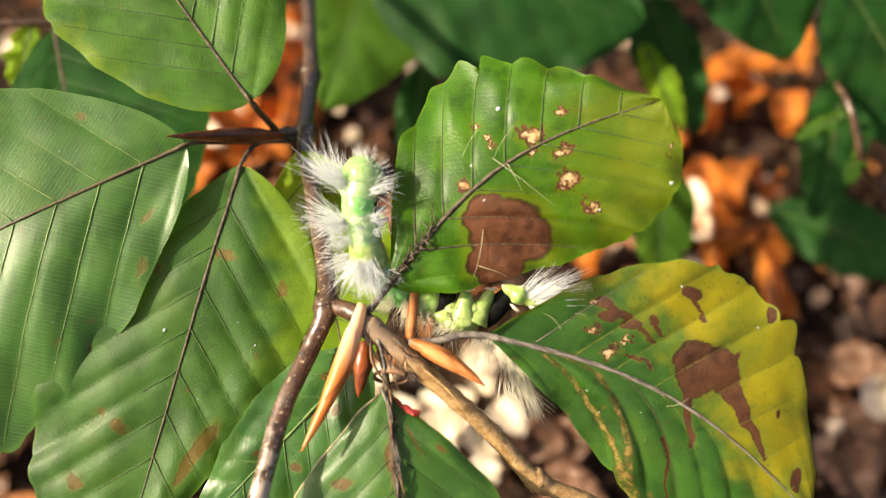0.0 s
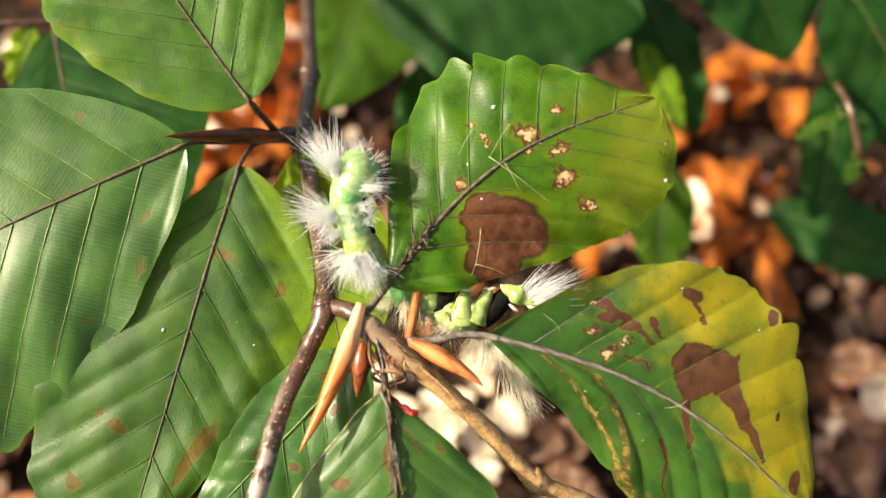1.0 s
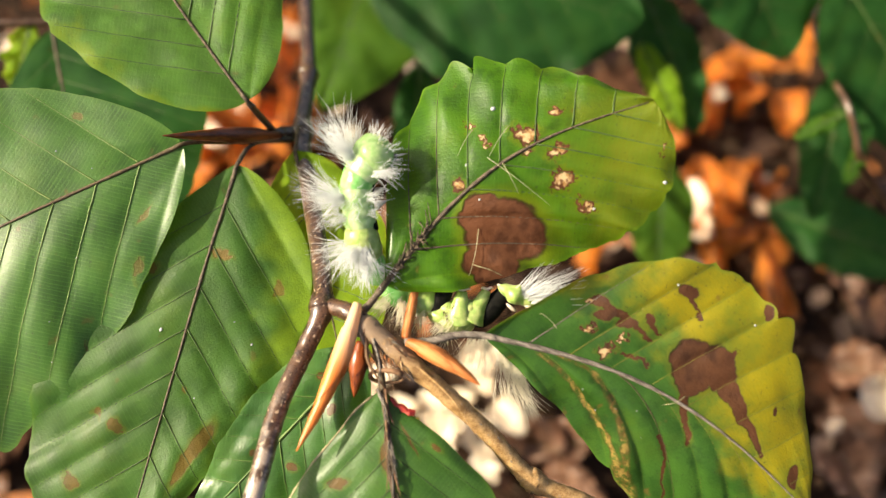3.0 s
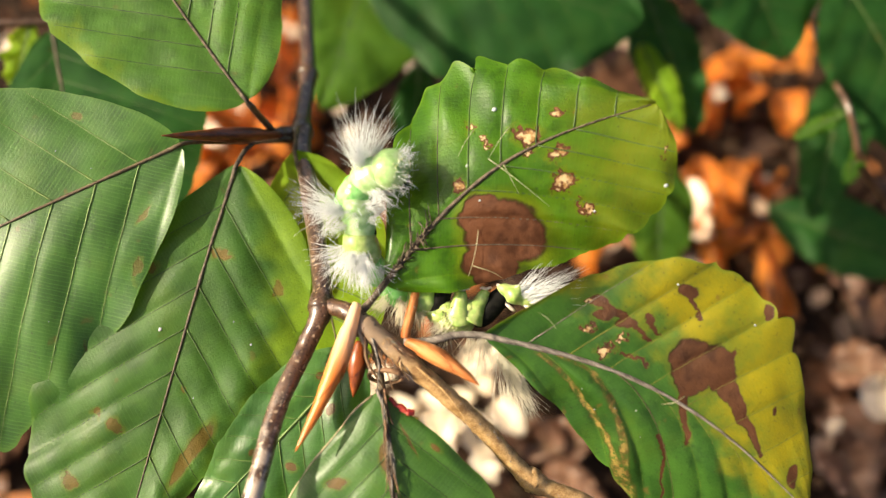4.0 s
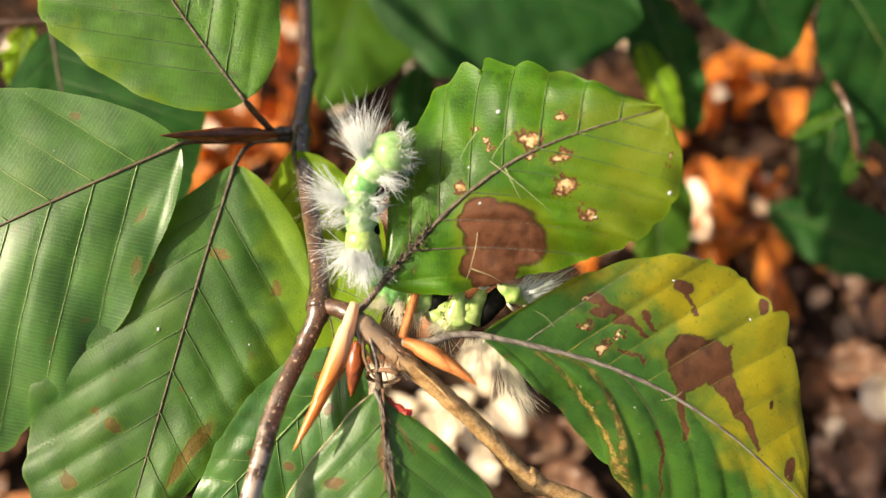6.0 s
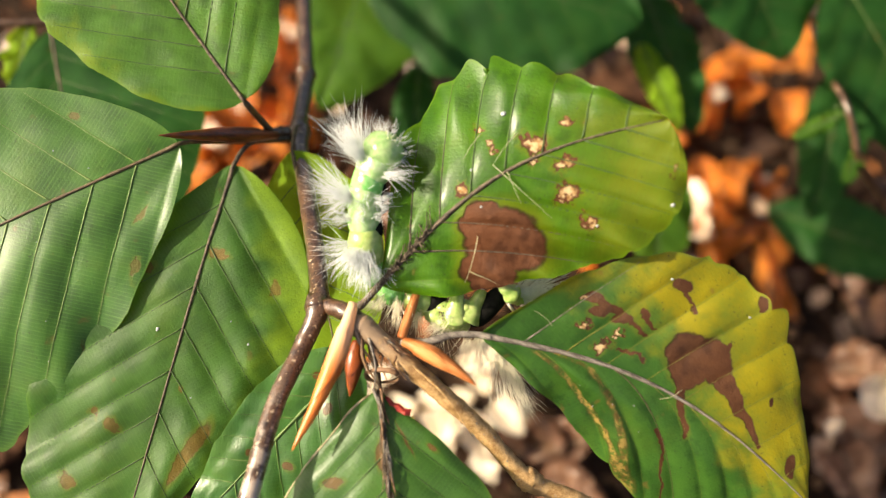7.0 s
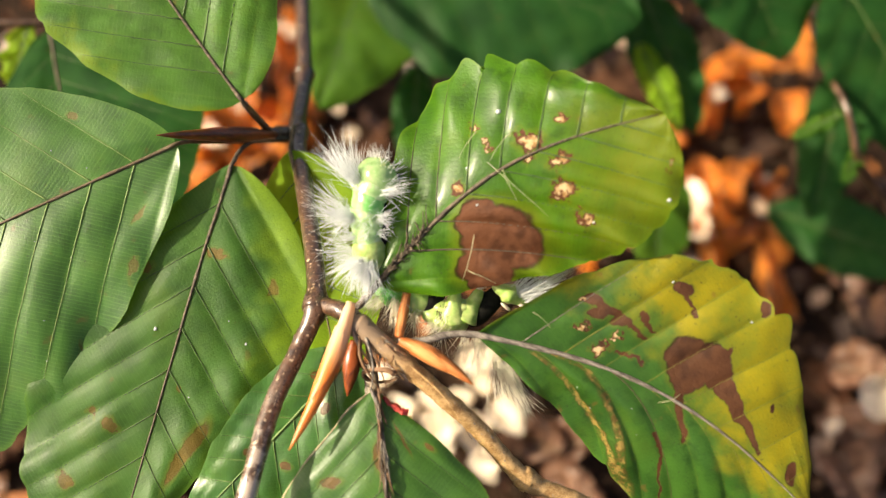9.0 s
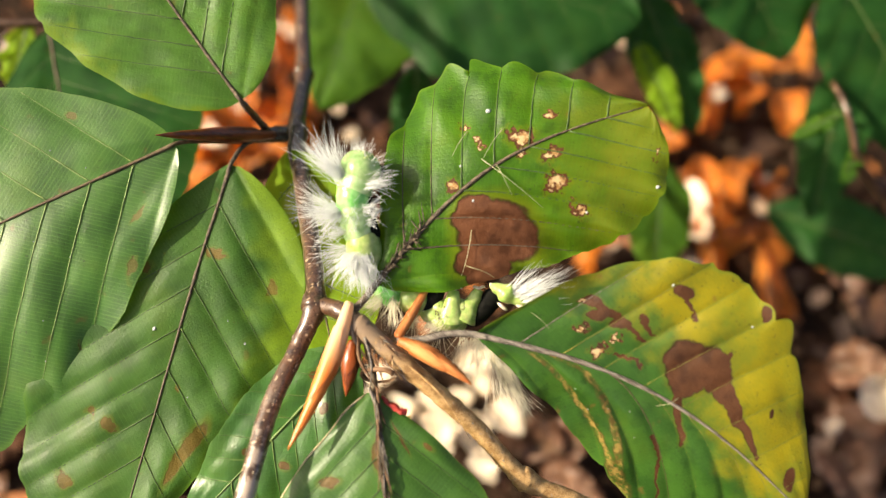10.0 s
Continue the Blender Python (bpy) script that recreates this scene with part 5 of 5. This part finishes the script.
# ---- background plants ----
def background_leaves():
    """Leaves of other saplings behind the twig, and their stems."""
    far = dict(group="leaves of the saplings behind", category="leaf", res=(40, 24))
    g = leaf_shape(veins=7, arch=16, corr=(0.0012, 0.0012), wave=0.002, scallop=(0.06, 0.06))
    def hang(base, tip, left, right, seed, skin, label, face=(0, 0, 1), depth=16):
        beech_leaf("sapling_leaf", base, tip, dict(g, seed=seed, halves=(left, right), arch=depth), skin, rib_fine_dark, rib_fine_dark, label, face=face, vein_size=0.00009, **far)
    hang((-2.01, 12.65, -15.00), (-4.35, 5.05, -13.50), 0.36, 0.20, 11.0, skin_mid, "soft light-green leaf hanging behind the twig")
    hang((-3.00, 11.05, -14.00), (7.31, 8.23, -13.50), 0.3, 0.36, 12.0, skin_far, "broad deep-green leaf behind the browned leaf")
    hang((3.41, 12.33, -13.50), (1.79, 5.33, -14.00), 0.32, 0.34, 12.6, skin_far, "broad deep-green leaf behind the browned leaf")
    hang((8.95, 13.76, -12.00), (12.54, 6.89, -13.50), 0.36, 0.30, 13.0, skin_far, "wide blue-green leaf over the dead leaves")
    hang((7.83, 10.15, -16.00), (9.79, 4.47, -15.50), 0.20, 0.24, 14.0, skin_far, "narrow shaded green leaf hanging down")
    # bright skin here paints the sun patch on the narrow leaf
    hang((7.56, 7.88, -15.20), (9.03, 4.37, -14.80), 0.16, 0.16, 14.5, skin_far_sunlit, "small leaf, sunlight put into its bright yellow-green")
    hang((15.33, 7.09, -15.00), (14.44, 1.12, -16.00), 0.22, 0.20, 15.0, skin_far, "green leaf hanging from a thin stem")
    # the dark gap's shade is painted by this leaf's darker skin
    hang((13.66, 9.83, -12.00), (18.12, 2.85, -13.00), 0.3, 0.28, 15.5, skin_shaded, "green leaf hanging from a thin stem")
    hang((13.92, 4.67, -11.60), (12.37, 3.89, -12.50), 0.16, 0.16, 15.8, skin_mid, "small lime leaf catching the light", depth=8)
    hang((14.44, 3.49, -11.80), (14.05, 2.28, -12.00), 0.25, 0.2, 15.9, skin_mid, "tiny pale green leaf on the stem", depth=8)
    hang((14.39, 1.77, -21.00), (20.84, -0.93, -19.00), 0.22, 0.22, 16.0, skin_far, "dark green leaf low over the litter")
    hang((8.84, 3.64, -17.00), (8.50, -1.32, -16.50), 0.26, 0.26, 17.0, skin_mid, "green leaf behind the browned leaf")
    hang((-0.86, 7.28, -16.00), (-1.08, 2.88, -16.00), 0.2, 0.2, 18.0, skin_far, "green leaf behind the browned leaf")
    hang((-13.16, 7.27, -9.55), (-13.90, 5.00, -10.00), 0.24, 0.24, 19.0, skin_far_sunlit, "small leaf behind the upper leaf")
    twig("bush_branch", [(14.24, 8.71, -15.50), (13.71, 6.41, -12.80), (13.84, 5.05, -11.50), (14.15, 3.98, -11.50), (14.77, 2.78, -12.20), (17.96, 0.46, -16.00), (23.0, -3.0, -27.0)], (0.0010, 0.0016), bark, "thin brown stem of a sapling", n=40, sides=8)
    twig("bush_branch", [(-3.08, 12.65, -15.00), (-0.50, 11.89, -14.00), (3.56, 12.36, -13.00), (10.38, 13.15, -13.50), (15.33, 11.58, -15.00), (14.24, 8.71, -15.50)], (0.0012, 0.0014), bark, "thin brown stem of a sapling", n=40, sides=8)


# ---- forest floor ----
def litter():
    rnd = random.Random(21)
    kinds = []
    for k, (skin, label) in enumerate(((skin_dead, "curled orange-brown dead beech leaf on the soil"), (skin_dead, "rolled-up orange dead beech leaf on the soil"),
                                       (skin_dead_pale, "bleached pale dead leaf on the soil"), (skin_dead_dark, "dark rotten dead leaf on the soil"), (skin_dead_tan, "dull tan dead leaf on the soil"),
                                       (skin_dead_pale, "small bleached scrap of a dead leaf"))):
        s = leaf_shape(length=(0.027, 0.036, 0.021, 0.046, 0.034, 0.009)[k], halves=((0.34, 0.31), (0.20, 0.17), (0.36, 0.30), (0.34, 0.31), (0.32, 0.34), (0.40, 0.36))[k], veins=8, arch=(60, -70, 45, 30, 40, 50)[k],
                       curl=((0.9, 0.6), (-1.7, -1.4), (0.5, 0.8), (0.2, 0.1), (0.6, 0.3), (0.5, 0.4))[k], fold=((24, 28), (-20, -24), (14, 18), (14, 18), (10, 20), (14, 10))[k],
                       wave=0.003, corr=(0.0014, 0.0014), seed=30.0 + k, crumple=(0.13, 0.10, 0.11, 0.08, 0.10, 0.10)[k])
        ob = thing("dead_leaf", pose(0, -3 - 0.2 * k, 0.02), label, "dead leaf", "fallen leaves on the forest floor")
        part("blade", leaf_blade(s, 36, 24), skin, ob)
        bm = bmesh.new()
        tube(bm, [leaf_point(s, -0.0 + 0.98 * i / 14, 0)[0] for i in range(15)], lambda t: 0.0005 * (1.1 - 0.8 * t), 5)
        part("midrib", bm, rib_brown, ob)
        kinds.append(ob)

    def lay(x, y, yaw, k, lift=0.020, tilt=-24):
        lean = Matrix.Rotation(radians(rnd.gauss(tilt, 14)), 4, "Y") @ Matrix.Rotation(radians(rnd.gauss(0, 18)), 4, "X")
        copy_thing(kinds[k], Matrix.Translation((x, y, lift)) @ lean @ pose(0, 0, 0, 0, 0, yaw))

    # two rolled leaves in a heap between the sapling leaves
    lay(0.168, 0.418, -38, 1, 0.032)
    lay(0.188, 0.396, 18, 1, 0.034)
    lay(0.160, 0.392, -120, 1, 0.026)
    # heaps of curled orange leaves: centre, spread, count
    for x, y, r, n in ((0.172, 0.410, 0.010, 3), (0.195, 0.392, 0.010, 2), (0.152, 0.392, 0.008, 2), (0.142, 0.348, 0.008, 2), (0.163, 0.306, 0.011, 3), (0.150, 0.286, 0.010, 3), (0.176, 0.322, 0.006, 1),
                       (0.166, 0.266, 0.010, 1), (-0.104, 0.362, 0.014, 6), (-0.098, 0.400, 0.014, 5), (-0.132, 0.350, 0.014, 6), (-0.097, 0.426, 0.012, 4), (-0.104, 0.334, 0.014, 4), (0.092, 0.280, 0.012, 3), (0.170, 0.226, 0.012, 1)):
        for _ in range(n):
            lay(x + rnd.gauss(0, r), y + rnd.gauss(0, r), rnd.uniform(0, 360), rnd.choice((0, 0, 1)), 0.018 + rnd.uniform(0, 0.012))
    # single ones that catch the sun
    for x, y, k in ((-0.045, 0.347, 5), (-0.057, 0.369, 5), (-0.020, 0.392, 5), (0.137, 0.300, 2), (0.135, 0.294, 2), (0.132, 0.275, 2), (0.150, 0.372, 5), (0.155, 0.380, 5), (-0.110, 0.390, 5), (-0.104, 0.402, 2), (-0.095, 0.414, 2), (-0.136, 0.340, 5), (0.205, 0.180, 5), (0.212, 0.176, 5), (0.176, 0.176, 5), (0.197, 0.199, 2), (0.202, 0.203, 2), (-0.112, 0.372, 5),
                    (-0.128, 0.342, 2), (-0.099, 0.415, 2), (-0.255, 0.407, 2), (0.173, 0.240, 0), (-0.192, 0.159, 4), (0.182, 0.212, 4), (0.206, 0.228, 4), (0.178, 0.170, 4),
                    (0.196, 0.169, 4), (0.186, 0.152, 4), (0.160, 0.165, 4), (0.055, 0.169, 4), (0.064, 0.161, 4), (0.044, 0.154, 4), (0.070, 0.176, 4), (0.036, 0.168, 4)):
        lay(x, y, rnd.uniform(0, 360), k, 0.036 if k in (2, 5) else 0.020)
    # the pale heap under the fork
    for x, y in ((0.023, 0.200), (0.018, 0.195), (-0.001, 0.187), (0.032, 0.209), (0.012, 0.212), (0.006, 0.196), (-0.012, 0.193), (0.028, 0.192), (0.014, 0.180), (-0.006, 0.176), (0.040, 0.200), (-0.022, 0.203), (0.026, 0.176)):
        lay(x + rnd.gauss(0, 0.003), y + rnd.gauss(0, 0.003), rnd.uniform(0, 360), 2, 0.024, -36)
    for i in range(130):
        k = rnd.choices((0, 1, 2, 3, 4), (0.5, 0.5, 0.0, 5, 4))[0]
        x, y = rnd.uniform(-0.45, 0.5), rnd.uniform(0.02, 0.85)
        z = soil_height(x, y) + rnd.uniform(0.006, 0.016)
        m = pose(x, y, z, rnd.gauss(0, 20), rnd.gauss(0, 20), rnd.uniform(0, 360))
        if i < 6:
            kinds[i].matrix_basis = m
        else:
            copy_thing(kinds[k], m)
    bm = bmesh.new()
    for _ in range(1500):
        x, y = rnd.uniform(-0.42, 0.48), rnd.uniform(0.03, 0.8)
        m = pose(x, y, soil_height(x, y) + rnd.uniform(0.002, 0.008), rnd.gauss(0, 28), rnd.gauss(0, 28), rnd.uniform(0, 360))
        a, b, bow = rnd.uniform(0.003, 0.011), rnd.uniform(0.002, 0.006), rnd.uniform(-0.5, 0.5)
        rows = [[bm.verts.new(m @ Vector((a * i * rnd.uniform(0.8, 1.2), b * j * (1 - 0.35 * abs(i)) * rnd.uniform(0.7, 1.3), bow * (a * i * i + b * j * j)))) for j in (-1, 0, 1)] for i in (-1, -0.4, 0.3, 1)]
        for p, q in zip(rows, rows[1:]):
            for j in (0, 1):
                bm.faces.new((p[j], p[j + 1], q[j + 1], q[j]))
    tagged(part("leaf_fragments", bm, flakes), "torn brown and tan fragments of old leaves", "leaf litter", kind="stuff")
    bm = bmesh.new()
    for _ in range(60):
        x, y, a = rnd.uniform(-0.4, 0.45), rnd.uniform(0.05, 0.8), rnd.uniform(0, 6.28)
        d = Vector((math.cos(a), math.sin(a), rnd.uniform(-0.1, 0.2))) * rnd.uniform(0.01, 0.04)
        p = Vector((x, y, soil_height(x, y) + 0.005))
        tube(bm, [p - d, p + Vector((0.001, 0.002, 0.001)), p + d], rnd.uniform(0.0004, 0.0011), 5)
    tagged(part("fallen_twiglets", bm, bark_pale), "thin dry twiglets scattered on the soil", "twigs", kind="stuff")
    bm = bmesh.new()
    for _ in range(1600):
        x, y = rnd.uniform(-0.4, 0.45), rnd.uniform(0.05, 0.8)
        r = rnd.uniform(0.001, 0.004)
        blob(bm, (x, y, soil_height(x, y) + r * 0.4), (r * 1.3, r, r * 0.8), Euler((rnd.uniform(0, 3), rnd.uniform(0, 3), rnd.uniform(0, 3))).to_matrix(), rings=4, sides=6, bumps=0.5, seed=rnd.random() * 50)
    tagged(part("soil_crumbs", bm, crumb), "loose dark crumbs of soil and bark", "soil", kind="stuff")


def motions(leaves, buds, crawler):
    """What stirs: the two leaves that the caterpillar shakes, a slim bud, and the caterpillar itself."""
    def swing(ob, rows):
        home = ob.matrix_basis.copy()
        base = home.translation.copy()
        out = []
        for t, a, b, c in rows:
            turn = SPRAY.to_3x3() @ Euler((radians(a), radians(b), radians(c))).to_matrix() @ SPRAY.to_3x3().inverted()
            m = turn.to_4x4() @ Matrix.LocRotScale(None, home.to_quaternion(), None)
            m.translation = base
            out.append((t, m))
        walk(ob, out)
    swing(leaves["browned"], [(0, 0, 0, 0), (0.5, -0.25, 1.27, 0.06), (1, 2.01, 4.18, 0.98), (1.5, 3.90, 5.70, 0.77), (2, 2.48, 4.26, 0.02), (2.5, -0.45, 2.67, 0.19), (4, 0.15, 1.77, -0.47),
                              (4.5, -0.56, 0.85, -0.76), (5, -1.57, 0.29, -0.90), (5.5, -1.0, -1.6, -1.40), (7, 4.51, -3.0, -4.36), (7.5, 6.6, -3.6, -4.51), (8, 3.0, -5.6, -3.99),
                              (8.5, 4.6, -6.4, -4.97), (9, 4.0, -5.2, -3.66), (9.5, 3.2, -1.5, -2.80), (10, -1.52, 3.02, -1.06)])
    swing(leaves["yellow"], [(0, 0, 0, 0), (0.5, 1.84, -1.22, -0.18), (1, 2.24, -1.51, -0.49), (1.5, 2.09, -1.81, -0.10), (2, 2.32, -1.39, 0.45), (2.5, 2.02, -0.84, 0.39), (4, 3.08, -1.30, 0.46),
                             (4.5, 2.19, -1.38, 0.75), (5, 2.54, -0.64, 0.76), (5.5, 1.91, 0.50, 1.05), (7, 3.22, -0.18, 1.93), (7.5, 1.16, 0.90, 1.89), (8, 1.74, 0.52, 1.30), (8.5, 1.81, 0.04, 1.50),
                             (9, 4.18, -2.97, 1.05), (9.5, 4.30, -3.20, 0.52), (10, 5.11, -4.36, 0.16)])
    swing(buds["thin"], [(0, 0, 0, 0), (1, 0, 0, -6.5), (2.5, 0, 0, -5.5), (4.5, 0, 0, -9.5), (5.5, 0, 0, -10.5), (7.5, 0, 0, -14), (8.5, 0, 0, -7), (9, 0, 0, -5), (10, 0, 0, -26)])
    for ob, rows in crawler:
        walk(ob, rows)


ground()
leaves = foreground_leaves()
buds = twigs()
fork_debris()
crawler = caterpillar()
background_leaves()
litter()
motions(leaves, buds, crawler)
